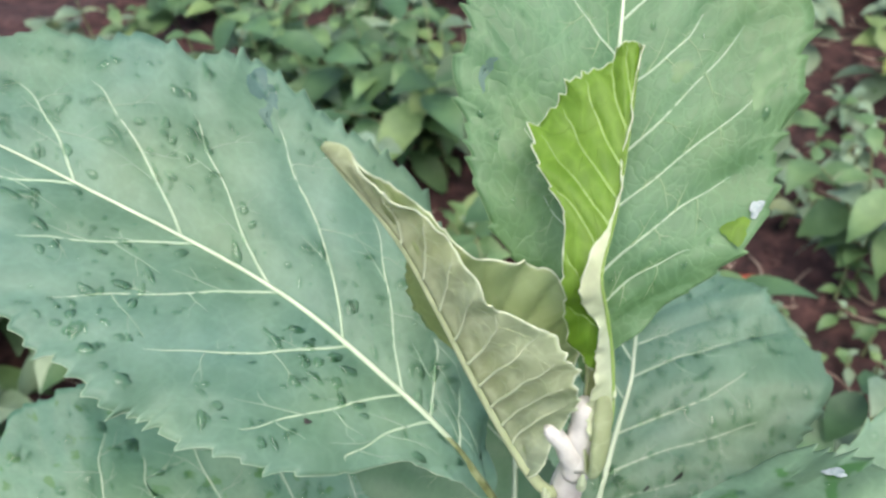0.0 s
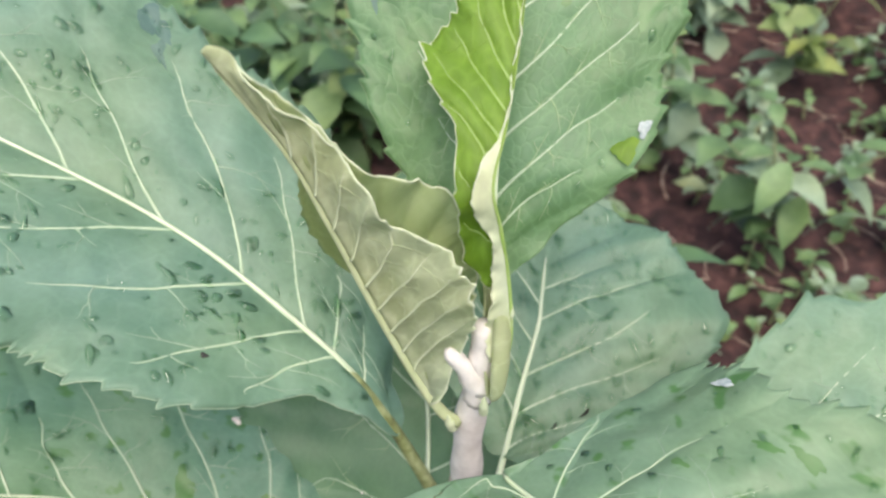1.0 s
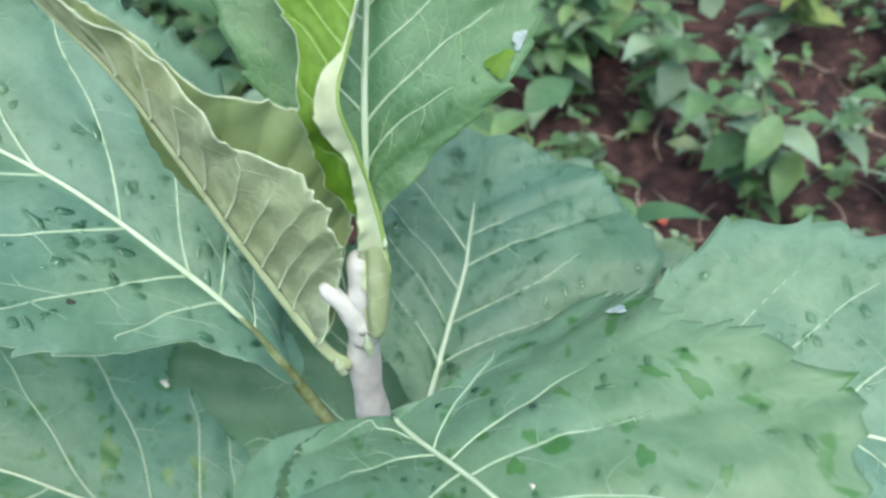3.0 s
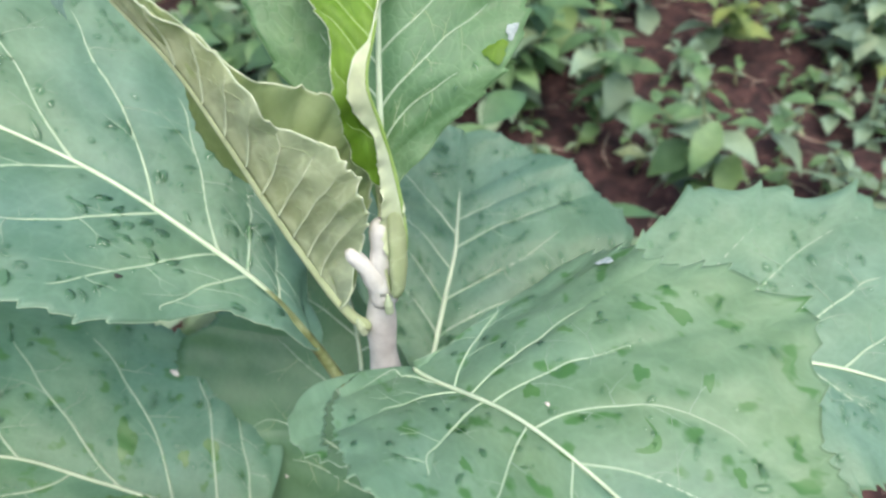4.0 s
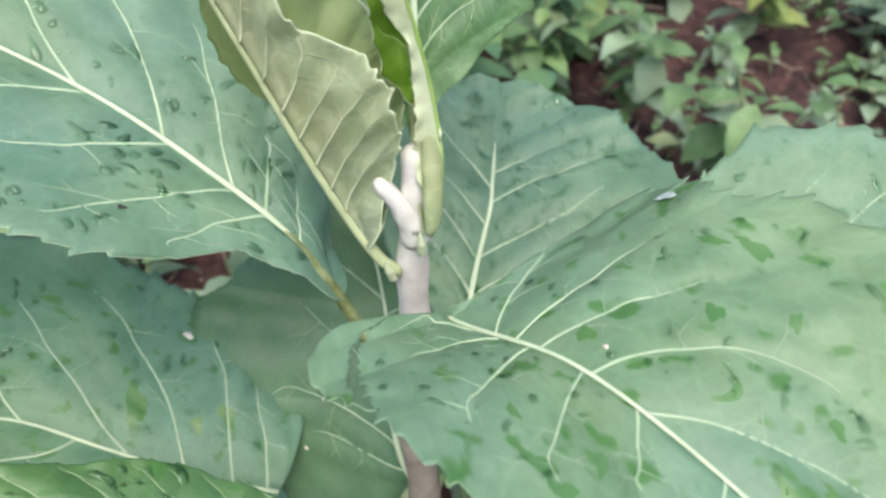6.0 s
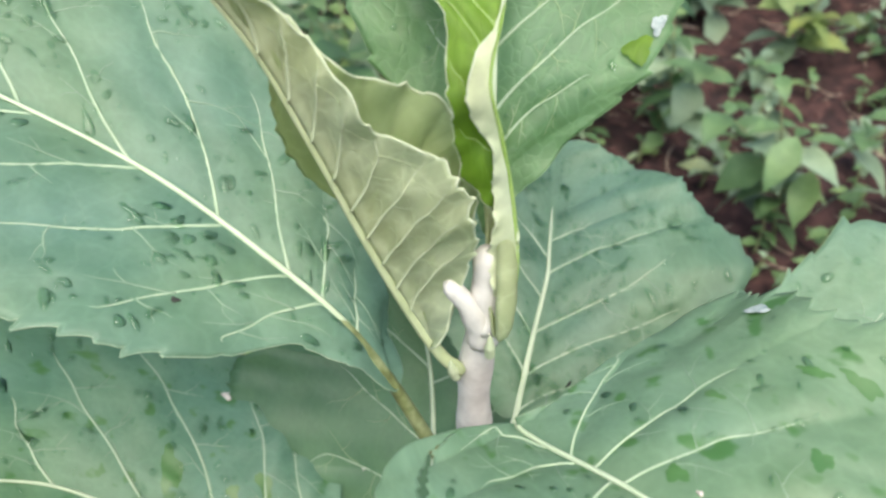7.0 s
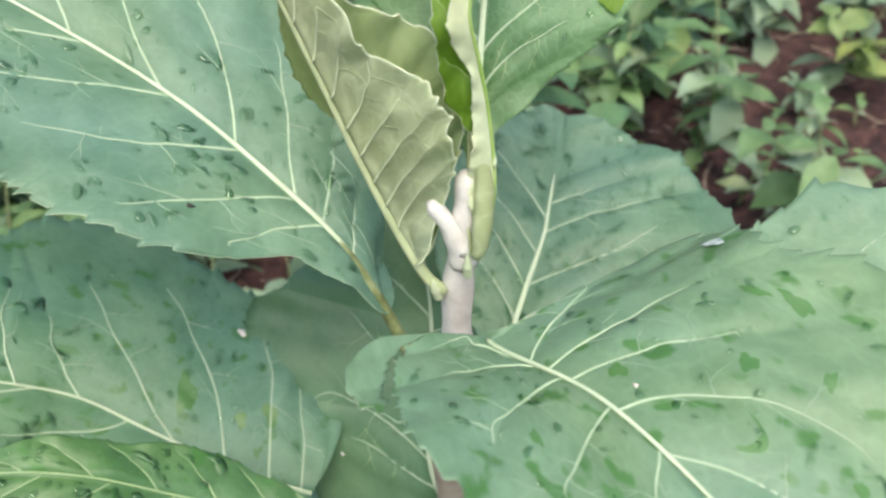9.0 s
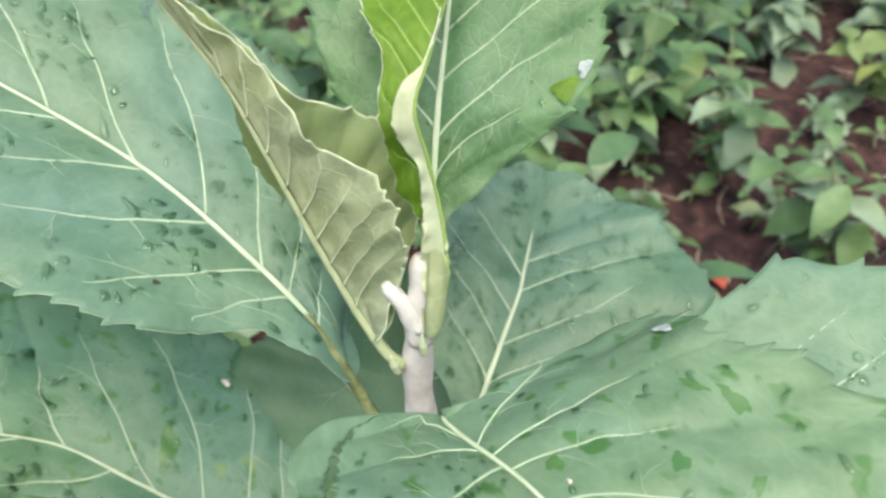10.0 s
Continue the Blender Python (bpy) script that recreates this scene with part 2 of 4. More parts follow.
class Blade:
    """A leaf's surface: a midrib curve, the way its face looks, and half widths from base to tip."""

    def __init__(self, mid, normal, fold, u0, left, right, teeth=30, sweep=((-20, 35), (-20, 35)), veins=(), tooth=0.06, ripple=0.002, waves=5, curl=0.0, seed=1, quilt=0.0012):
        self.mid, self.normal, self.u0 = mid, Vector(normal), u0
        # a half may be folded up more at the base than towards the tip
        self.fold = [[radians(g) for g in (f if isinstance(f, tuple) else (f, f))] for f in fold]
        self.left, self.right = np.asarray(left), np.asarray(right)
        self.teeth, self.tooth, self.ripple, self.waves, self.curl, self.seed, self.quilt = teeth, tooth, ripple, waves, curl, seed, quilt
        self.sweep, self.veins = [[radians(a) for a in b] for b in sweep], veins
        self.length = float(np.linalg.norm(np.diff(np.asarray(mid), axis=0), axis=1).sum())

    def frame_at(self, u):
        u = np.atleast_1d(u)
        p = spline(self.mid, u)
        e = 1e-3
        t = spline(self.mid, np.clip(u + e, 0, 1)) - spline(self.mid, np.clip(u - e, 0, 1))
        t /= np.linalg.norm(t, axis=1)[:, None]
        n = np.asarray(self.normal)[None] - (t @ np.asarray(self.normal))[:, None] * t
        n /= np.linalg.norm(n, axis=1)[:, None]
        return p, t, n, np.cross(t, n)

    def half_width(self, u, side, jagged=True):
        w = self.left if side < 0 else self.right
        x = np.clip((np.atleast_1d(u) - self.u0) / (1 - self.u0), 0, 1)
        g = np.linspace(0, 1, len(w))
        fine = np.linspace(0, 1, 241)
        sq = np.interp(fine, g, w**2)
        k = np.hanning(19)
        pad = np.r_[-sq[1:10][::-1], sq, -sq[-10:-1][::-1]]
        sq = np.maximum(np.convolve(pad, k / k.sum(), mode="valid"), 0)
        out = np.sqrt(np.interp(x, fine, sq))
        if jagged:
            # uneven forward-pointing teeth
            ph = x * self.teeth + 0.9 * np.sin(x * 11 + self.seed) + 0.35 * np.sin(x * 37 + 2 * self.seed) + (0.3 if side > 0 else 0)
            saw = ph - np.floor(ph)
            size = 0.55 + 0.45 * np.sin(np.floor(ph) * 2.4 + self.seed)
            cusp = np.where(saw < 0.84, (saw / 0.84) ** 2.1, (1 - saw) / 0.16)
            out = out * (1 + self.tooth * size * (cusp - 0.35))
            out = out * (1 + 0.035 * np.sin(x * 23 + self.seed * 3 + side) + 0.02 * np.sin(x * 51 + self.seed))
        return out

    def between_veins(self, u, a, side):
        """1 half way between two side veins, 0 on a vein: the blade bulges there."""
        out = np.zeros(len(u))
        for sign in (-1, 1):
            own = sorted((q[1:] for q in self.veins if q[0] == sign), key=lambda q: q[0])
            here = side == sign
            if len(own) < 2 or not here.any():
                continue
            uh, ah = u[here], a[here]
            lines = np.array([np.where(ah < vm, ua + (um - ua) * ah / vm, um + (ub - um) * (ah - vm) / max(0.08, vb - vm)) for ua, um, vm, ub, vb in own])
            lines = np.maximum.accumulate(lines, axis=0)
            k = (lines < uh[None]).sum(0)
            low = np.where(k > 0, np.take_along_axis(lines, np.maximum(k - 1, 0)[None], 0)[0], lines[0] - 0.08)
            high = np.where(k < len(own), np.take_along_axis(lines, np.minimum(k, len(own) - 1)[None], 0)[0], lines[-1] + 0.08)
            out[here] = np.abs(np.sin(math.pi * np.clip((uh - low) / np.maximum(high - low, 0.01), 0, 1))) ** 0.7
        return out

    def place(self, u, v, lift=0.0):
        u, v = np.atleast_1d(u).astype(float), np.atleast_1d(v).astype(float)
        p, t, n, s = self.frame_at(u)
        a = np.abs(v)
        w = np.where(v < 0, self.half_width(u, -1, False), self.half_width(u, 1, False))
        rim = np.where(v < 0, self.half_width(u, -1), self.half_width(u, 1))
        reach = a * w + (rim - w) * a**6
        side = np.sign(v)
        x = np.clip((u - self.u0) / (1 - self.u0), 0, 1)
        ease = (1 - x) ** 5
        f = np.where(v < 0, self.fold[0][1] + (self.fold[0][0] - self.fold[0][1]) * ease, self.fold[1][1] + (self.fold[1][0] - self.fold[1][1]) * ease)
        run = 1 - (1 - x) ** 2
        lean = np.where(v < 0, self.sweep[0][0] + (self.sweep[0][1] - self.sweep[0][0]) * run, self.sweep[1][0] + (self.sweep[1][1] - self.sweep[1][0]) * run)[:, None]
        across = side[:, None] * s * np.cos(f)[:, None] + n * np.sin(f)[:, None]
        out = p + reach[:, None] * (np.cos(lean) * across + np.sin(lean) * t)
        nn = n * np.cos(f)[:, None] - side[:, None] * s * np.sin(f)[:, None]
        rise = self.curl * w * a**2 + self.ripple * a**1.5 * np.sin(u * self.waves * 6.28 + self.seed + side)
        rise += 0.35 * self.ripple * a**2 * np.sin(u * self.waves * 19 + self.seed * 2 + side * 2)
        sheet = np.stack([u * self.length, side * a * w], 1) * 6.283
        rise += 0.0005 * np.sin(sheet[:, 0] / 0.031 + 1.5 * np.sin(sheet[:, 1] / 0.05) + self.seed) * np.sin(sheet[:, 1] / 0.027 + np.sin(sheet[:, 0] / 0.06)) * np.minimum(1, a * 4)
        rise += self.quilt * self.between_veins(u, a, side) * np.minimum(1, a * 5) * (1 - 0.6 * a**4)
        rise += -0.0012 * np.exp(-(a / 0.06) ** 2) + lift
        return out + rise[:, None] * nn


def grow_leaf(plant, blade, materials, label, nu=430, nv=21, thick=0.0005, rib=0.0019, vein_size=0.00062, name="leaf", vein_material=None, petiole=None, back=False, rib_material=None, rim=0.0, rim_material=None, fine_material=None, rib_start=0.0, rib_end=0.97, bites=()):
    over = -1.0 if back else 1.0
    us = blade.u0 + (1 - blade.u0) * np.linspace(0.0, 1.0, nu)
    vs = np.r_[-np.linspace(1, 0, nv)[:-1], np.linspace(0, 1, nv)]
    U, V = np.meshgrid(us, vs, indexing="ij")
    P = blade.place(U.ravel(), V.ravel())
    m = len(vs)
    faces = [(i * m + j, i * m + j + 1, (i + 1) * m + j + 1, (i + 1) * m + j) for i in range(nu - 1) for j in range(m - 1)]
    across = np.where(V.ravel() < 0, blade.half_width(U.ravel(), -1, False), blade.half_width(U.ravel(), 1, False))
    for bu, bv, ru, rv, lean in bites:
        # chewed places: cells of the blade are left out
        keep = []
        for q in faces:
            du, dv = U.ravel()[q[0]] - bu, V.ravel()[q[0]] - bv
            x, y = (du + lean * dv) / ru, dv / rv
            ang = math.atan2(y, x)
            if x * x + y * y > (1 + 0.18 * math.sin(5 * ang) + 0.1 * math.sin(11 * ang)) ** 2:
                keep.append(q)
        faces = keep
    uv = np.stack([U.ravel() * blade.length + blade.seed, V.ravel() * np.maximum(across, 0.004) + 0.3 * blade.seed], 1)
    ob = mesh_object(name, P, faces, materials, plant, label, uv)
    sol = ob.modifiers.new("thickness", "SOLIDIFY")
    sol.thickness, sol.offset = thick, -1
    if len(materials) > 1:
        sol.material_offset = 1
    vm = vein_material or M_VEIN
    if petiole:
        r = np.linspace(0, 1, 24)
        pth = blade.place(r * (blade.u0 + 0.13), 0 * r, 0.0006)
        tv, tf = tube(pth, rib * (2.6 - 1.0 * r - 1.1 * r**5), 10, 0.8)
        mesh_object("petiole", tv, tf, petiole, ob, "olive-brown leaf stalk")
    s = np.linspace(blade.u0 + 0.05 if petiole else rib_start, rib_end, 60)
    path = blade.place(s, 0 * s, 0.0008 * over - (thick if back else 0))
    rad = (rib * (1.15 - 1.0 * s**0.8) + 0.00025) * np.sqrt(np.clip((rib_end + 0.004 - s) * 12, 0.05, 1))
    v, f = tube(path, rad, 8, 0.6)
    mesh_object("midrib", v, f, rib_material or (M_RIB if vm is M_VEIN else vm), ob, "pale midrib")
    for side, ua, um, vm_, ub, vb in blade.veins:
        q = np.linspace(0, 1, 24)
        uu = ua * (1 - q) ** 2 + 2 * q * (1 - q) * (2 * um - 0.5 * ua - 0.5 * ub) + ub * q**2
        vv = side * (2 * q * (1 - q) * (2 * vm_ - 0.5 * vb) + vb * q**2)
        uu = uu + 0.0035 * np.sin(q * 14 + ua * 60) * q
        pth = blade.place(np.clip(uu, 0, 0.995), vv, 0.00015 * over - (thick if back else 0))
        v, f = tube(pth, vein_size * (1.2 - 0.85 * q**0.8) * np.sqrt(np.clip((1.01 - q) * 8, 0.05, 1)), 6, 0.42)
        mesh_object("side_vein", v, f, vm, ob)
        # thin crooked branchlets, each forked once, one mesh for each side vein
        net_v, net_f = [], []
        for k, (q0, way) in enumerate(((0.28, 1), (0.44, -1), (0.6, 1), (0.76, -1))):
            i = int(q0 * 23)
            r = np.linspace(0, 1, 10)
            kink = 0.0022 * np.sin(r * 7 + ua * 70 + k)
            reach = 0.034 + 0.014 * math.sin(ua * 90 + k * 2)
            u2 = uu[i] + way * r * reach * (1 + 0.3 * r) + kink
            v2 = vv[i] + side * r * (0.09 + 0.05 * math.sin(ua * 50 + k))
            fork_u = u2[5] + 0.4 * way * reach * r + 0.5 * kink
            fork_v = v2[5] + side * (-0.05 + 0.16 * (k % 2)) * r
            for cu, cv, size in ((u2, v2, 0.55), (fork_u, fork_v, 0.36)):
                pth = blade.place(np.clip(cu, blade.u0 + 0.01, 0.99), np.clip(cv, -0.93, 0.93), 0.0001 * over - (thick if back else 0))
                tv, tf = tube(pth, vein_size * size * (1 - 0.75 * r), 5, 0.6)
                net_f += [tuple(n + len(net_v) for n in q) for q in tf]
                net_v += list(tv)
        mesh_object("veinlet_network", net_v, net_f, fine_material or M_VEIN_FINE, ob)
    if rim:
        for side in (-1, 1):
            s = np.linspace(blade.u0, 1, 430)
            pth = blade.place(s, np.full(430, side * 1.0), -0.5 * thick)
            tv, tf = tube(pth, np.full(430, rim), 5)
            mesh_object("leaf_edge", tv, tf, rim_material or M_VEIN, ob, "pale thin leaf edge")
    return ob


# ---- ground ----
def build_ground():
    xs = np.r_[-40, -10, -4, np.linspace(-1.6, 2.2, 150), 5, 12, 40]
    ys = np.r_[-40, -10, -3, np.linspace(-0.8, 2.8, 150), 6, 14, 40]
    verts, faces = [], []
    for x in xs:
        for y in ys:
            near = 1.0 if (-1.7 < x < 2.3 and -0.9 < y < 2.9) else 0.0
            z = near * (0.035 * noise.fractal(Vector((x * 5, y * 5, 0.3)), 0.9, 2.0, 4) + 0.006 * noise.noise(Vector((x * 60, y * 60, 1))))
            verts.append((x, y, z - 0.01))
    k = len(ys)
    for i in range(len(xs) - 1):
        for j in range(k - 1):
            faces.append((i * k + j, (i + 1) * k + j, (i + 1) * k + j + 1, i * k + j + 1))
    g = mesh_object("ground", verts, faces, M_SOIL)
    return tagged(g, "reddish brown crumbly garden soil", "ground", kind="structure")


build_ground()

# ---- the plant ----
plant = new("broad_leaved_plant")
tagged(plant, "tall pale-stemmed plant with broad toothed grey-green leaves, wet with drops", "plant")
def stem_x(z):
    return -0.0092 + 0.0095 * max(0.0, min(1.0, (z - 0.58) / 0.175)) + 0.0010 * math.sin(z * 60)


zz = np.linspace(0.66, 0.747, 30)
v, f = tube([(stem_x(z), 0.002, z) for z in zz], [(0.0088 - 0.0030 * ((z - 0.56) / 0.19) + 0.0005 * math.sin(z * 170)) * math.sqrt(max(0.03, 1 - ((z - 0.52) / 0.227) ** 24)) for z in zz], 18, up=(0, -1, 0.2))
mesh_object("stem", v, f, M_STEM, plant, "pale lilac-grey upper stem")
zz = np.linspace(-0.02, 0.664, 46)
v, f = tube([(stem_x(z), 0.002, z) for z in zz], [0.0125 - 0.0046 * z / 0.664 + 0.0005 * math.sin(z * 120) for z in zz], 18, up=(0, -1, 0.2))
mesh_object("lower_stem", v, f, M_STEM_LOW, plant, "brownish lower stem")


def stub(points, radii, name, material, label=""):
    path = spline(points, np.linspace(0, 1, 14))
    s_ = np.linspace(0, 1, 14)
    rad = np.interp(s_, np.linspace(0, 1, len(radii)), radii) * np.sqrt(np.clip(1 - s_**40, 0.25, 1)) * (1 + 0.06 * np.sin(s_ * 17))
    tv, tf = tube(path, rad, 12, up=(0.3, -1, 0.1))
    return mesh_object(name, tv, tf, material, plant, label)


# cut side shoots, buds and the tip of the stem
stub([(0.0, 0.001, 0.728), (-0.003, 0.0, 0.741), (-0.0075, 0.0, 0.7495), (-0.0125, 0.0, 0.7575)], [0.0062, 0.0052, 0.0036, 0.0030], "shoot_stub", M_STEM, "pale broken side shoot")
stub([(0.0005, 0.001, 0.734), (0.0005, 0.004, 0.752), (0.0005, 0.007, 0.767)], [0.0062, 0.0050, 0.0040], "shoot_tip", M_STEM)
stub([(-0.010, -0.004, 0.712), (-0.0115, -0.005, 0.718), (-0.012, -0.005, 0.7225)], [0.002, 0.0019, 0.0004], "bud", M_PALE)
stub([(0.002, -0.006, 0.727), (0.002, -0.007, 0.733), (0.002, -0.007, 0.7385)], [0.0019, 0.0018, 0.0004], "bud", M_PALE)

# the largest leaf
leaf_a = Blade(
    mid=[(-0.0069, 0.0004, 0.6142), (-0.0189, 0.0024, 0.6492), (-0.0473, 0.0117, 0.7148), (-0.0728, 0.0243, 0.7373), (-0.1284, 0.0473, 0.7718), (-0.2062, 0.0576, 0.8168), (-0.262, 0.068, 0.84)],
    normal=(0.44, -0.36, 0.82), fold=(12, 2), u0=0.22,
    left=[0.0, 0.01, 0.0201, 0.0519, 0.0732, 0.0801, 0.0763, 0.0735, 0.0703, 0.0678, 0.0632, 0.0509, 0.0],
    right=[0.0, 0.0142, 0.0292, 0.0594, 0.079, 0.0832, 0.0819, 0.1029, 0.079, 0.0751, 0.0684, 0.058, 0.0],
    sweep=((-10, 20), (-10, 20)),
    veins=[(-1, 0.833, 0.879, 0.218, 0.903, 0.33), (-1, 0.691, 0.758, 0.281, 0.816, 0.516), (-1, 0.581, 0.661, 0.355, 0.748, 0.739), (-1, 0.48, 0.54, 0.367, 0.637, 0.702), (-1, 0.395, 0.448, 0.504, 0.487, 0.814), (-1, 0.349, 0.385, 0.553, 0.399, 0.851), (1, 0.835, 0.879, 0.281, 0.932, 0.529), (1, 0.707, 0.782, 0.38, 0.85, 0.653), (1, 0.593, 0.671, 0.268, 0.729, 0.64), (1, 0.488, 0.583, 0.467, 0.646, 0.752), (1, 0.395, 0.472, 0.367, 0.53, 0.653), (1, 0.354, 0.39, 0.417, 0.404, 0.467), (1, 0.3, 0.322, 0.256, 0.351, 0.566)],
    seed=1, tooth=0.085, teeth=34, quilt=0.0014)
grow_leaf(plant, leaf_a, [M_LEAF, M_UNDER], "broad grey-green leaf with scalloped toothed edge", petiole=M_PETIOLE, rib=0.0014, vein_size=0.00066, rim=0.0002, rim_material=M_VEIN)

# upper leaf behind the growing tip
leaf_c = Blade(
    mid=[(0.002, 0.006, 0.745), (0.0029, 0.0384, 0.7946), (0.0034, 0.0502, 0.8106), (0.006, 0.09, 0.855), (0.008, 0.135, 0.9)],
    normal=(0.1, -0.75, 0.66), fold=(5, 5), u0=0.1,
    left=[0.0, 0.0063, 0.0125, 0.0446, 0.0524, 0.0655, 0.0636, 0.058, 0.0486, 0.0334, 0.0],
    right=[0.0, 0.0079, 0.0292, 0.0538, 0.0627, 0.0701, 0.0712, 0.0678, 0.0561, 0.04, 0.0],
    sweep=((-20, 35), (-20, 35)),
    veins=[(1, 0.639, 0.67, 0.293, 0.71, 0.479), (1, 0.508, 0.575, 0.305, 0.665, 0.69), (1, 0.413, 0.486, 0.355, 0.581, 0.888), (1, 0.305, 0.402, 0.392, 0.452, 0.727), (1, 0.222, 0.307, 0.318, 0.351, 0.628), (1, 0.773, 0.805, 0.33, 0.827, 0.715), (-1, 0.484, 0.502, 0.218, 0.53, 0.355), (-1, 0.392, 0.458, 0.33, 0.514, 0.578), (-1, 0.323, 0.379, 0.281, 0.418, 0.479), (-1, 0.198, 0.262, 0.988, 0.312, 0.615), (-1, 0.71, 0.721, 0.169, 0.76, 0.429), (-1, 0.856, 0.883, 0.268, 0.889, 0.727)],
    seed=2, tooth=0.085, teeth=22, ripple=0.0016, quilt=0.0013)
grow_leaf(plant, leaf_c, [M_LEAF_UPPER, M_UNDER], "upright toothed leaf behind the shoot", rib=0.0014, vein_size=0.00055, rim=0.00018, rim_material=M_VEIN_DIM, fine_material=M_VEIN_DIM)

# lower leaf behind the stem
leaf_d = Blade(
    mid=[(0.01, 0.012, 0.625), (0.0255, 0.0713, 0.6478), (0.0337, 0.0999, 0.6613), (0.0355, 0.1153, 0.6658), (0.0435, 0.182, 0.6855)],
    normal=(0.1, -0.45, 0.88), fold=(5, 5), u0=0.12,
    left=[0.0, 0.0199, 0.0411, 0.0565, 0.0645, 0.0621, 0.0553, 0.0475, 0.0374, 0.0273, 0.0],
    right=[0.0, 0.0381, 0.0629, 0.0847, 0.0981, 0.0994, 0.0891, 0.0717, 0.0496, 0.0298, 0.0],
    sweep=((-20, 28), (-15, 28)),
    veins=[(1, 0.644, 0.656, 0.132, 0.667, 0.281), (1, 0.539, 0.579, 0.243, 0.601, 0.591), (1, 0.362, 0.475, 0.343, 0.552, 0.665), (1, 0.236, 0.366, 0.392, 0.459, 0.739), (1, 0.129, 0.223, 0.355, 0.289, 0.615), (-1, 0.588, 0.656, 0.355, 0.716, 0.802), (-1, 0.463, 0.541, 0.405, 0.617, 0.864), (-1, 0.35, 0.459, 0.442, 0.519, 0.888), (-1, 0.242, 0.344, 0.392, 0.399, 0.69)],
    seed=3, tooth=0.05, quilt=0.0016)
grow_leaf(plant, leaf_d, [M_LEAF, M_UNDER], "shaded lower leaf", rib=0.0015, rib_end=0.76)

# large leaf in front
leaf_e = Blade(
    mid=[(0.003, 0.004, 0.69), (0.008, -0.0135, 0.706), (0.0134, -0.0276, 0.7126), (0.052, -0.074, 0.7405), (0.098, -0.124, 0.733), (0.137, -0.162, 0.708)],
    normal=(0.05, -0.25, 0.95), fold=(0, (33, 11.5)), u0=0.155,
    left=[0.0, 0.0864, 0.0891, 0.0893, 0.1011, 0.103, 0.0933, 0.0728, 0.0584, 0.0482, 0.0387, 0.0225, 0.0],
    right=[0.0646, 0.066, 0.0667, 0.0666, 0.0621, 0.0471, 0.0303, 0.0262, 0.0278, 0.0284, 0.021, 0.0092, 0.0],
    sweep=((0, 25), (11.6, 49)),
    veins=[(-1, 0.275, 0.207, 0.392, 0.181, 1.0), (-1, 0.317, 0.328, 0.305, 0.349, 0.603), (-1, 0.367, 0.402, 0.256, 0.444, 0.504), (-1, 0.462, 0.512, 0.281, 0.633, 0.591), (-1, 0.546, 0.654, 0.256, 0.769, 0.529), (-1, 0.705, 0.785, 0.144, 0.858, 0.343), (1, 0.236, 0.171, 0.153, 0.171, 0.492), (1, 0.289, 0.251, 0.22, 0.231, 0.525), (1, 0.353, 0.336, 0.492, 0.351, 0.678), (1, 0.451, 0.436, 0.542, 0.451, 0.746), (1, 0.538, 0.536, 0.475, 0.536, 0.661), (1, 0.66, 0.645, 0.5, 0.645, 0.9)],
    seed=4, tooth=0.08, teeth=30, quilt=0.0018)
grow_leaf(plant, leaf_e, [M_LEAF_WET, M_UNDER], "large wet leaf, dark blotches, chewed edge", rib=0.0008, vein_size=0.00042, nv=41, rib_start=0.15, rim=0.00016, rim_material=M_VEIN_FINE, bites=[(0.217, 0.82, 0.012, 0.17, -0.36), (0.262, 0.97, 0.014, 0.07, -0.2)])

# outer leaf
leaf_f = Blade(
    mid=[(0.01, 0.0, 0.662), (0.08, -0.01, 0.705), (0.1555, -0.0151, 0.6969), (0.1996, -0.021, 0.6919), (0.2661, -0.0357, 0.6712)],
    normal=(0.0, -0.35, 0.93), fold=(3, 3), u0=0.25,
    left=[0.0, 0.0107, 0.0461, 0.081, 0.0911, 0.0916, 0.0882, 0.0767, 0.0662, 0.0548, 0.0],
    right=[0.0, 0.0138, 0.0239, 0.0334, 0.0462, 0.0571, 0.0572, 0.0532, 0.044, 0.0317, 0.0],
    sweep=((-10, 28), (-10, 28)),
    veins=[(-1, 0.403, 0.464, 0.243, 0.562, 0.777), (-1, 0.507, 0.558, 0.281, 0.665, 0.814), (-1, 0.631, 0.692, 0.38, 0.725, 0.603), (-1, 0.74, 0.767, 0.231, 0.8, 0.491), (-1, 0.322, 0.367, 0.268, 0.441, 0.529), (1, 0.547, 0.599, 0.194, 0.655, 0.33), (1, 0.663, 0.706, 0.194, 0.758, 0.367), (1, 0.433, 0.478, 0.479, 0.525, 0.628)],
    seed=5, tooth=0.12, teeth=20, quilt=0.0016)
grow_leaf(plant, leaf_f, [M_LEAF_PALE, M_UNDER], "pale leaf with round drops", rib=0.0014, rim=0.0002, rim_material=M_VEIN_DIM)

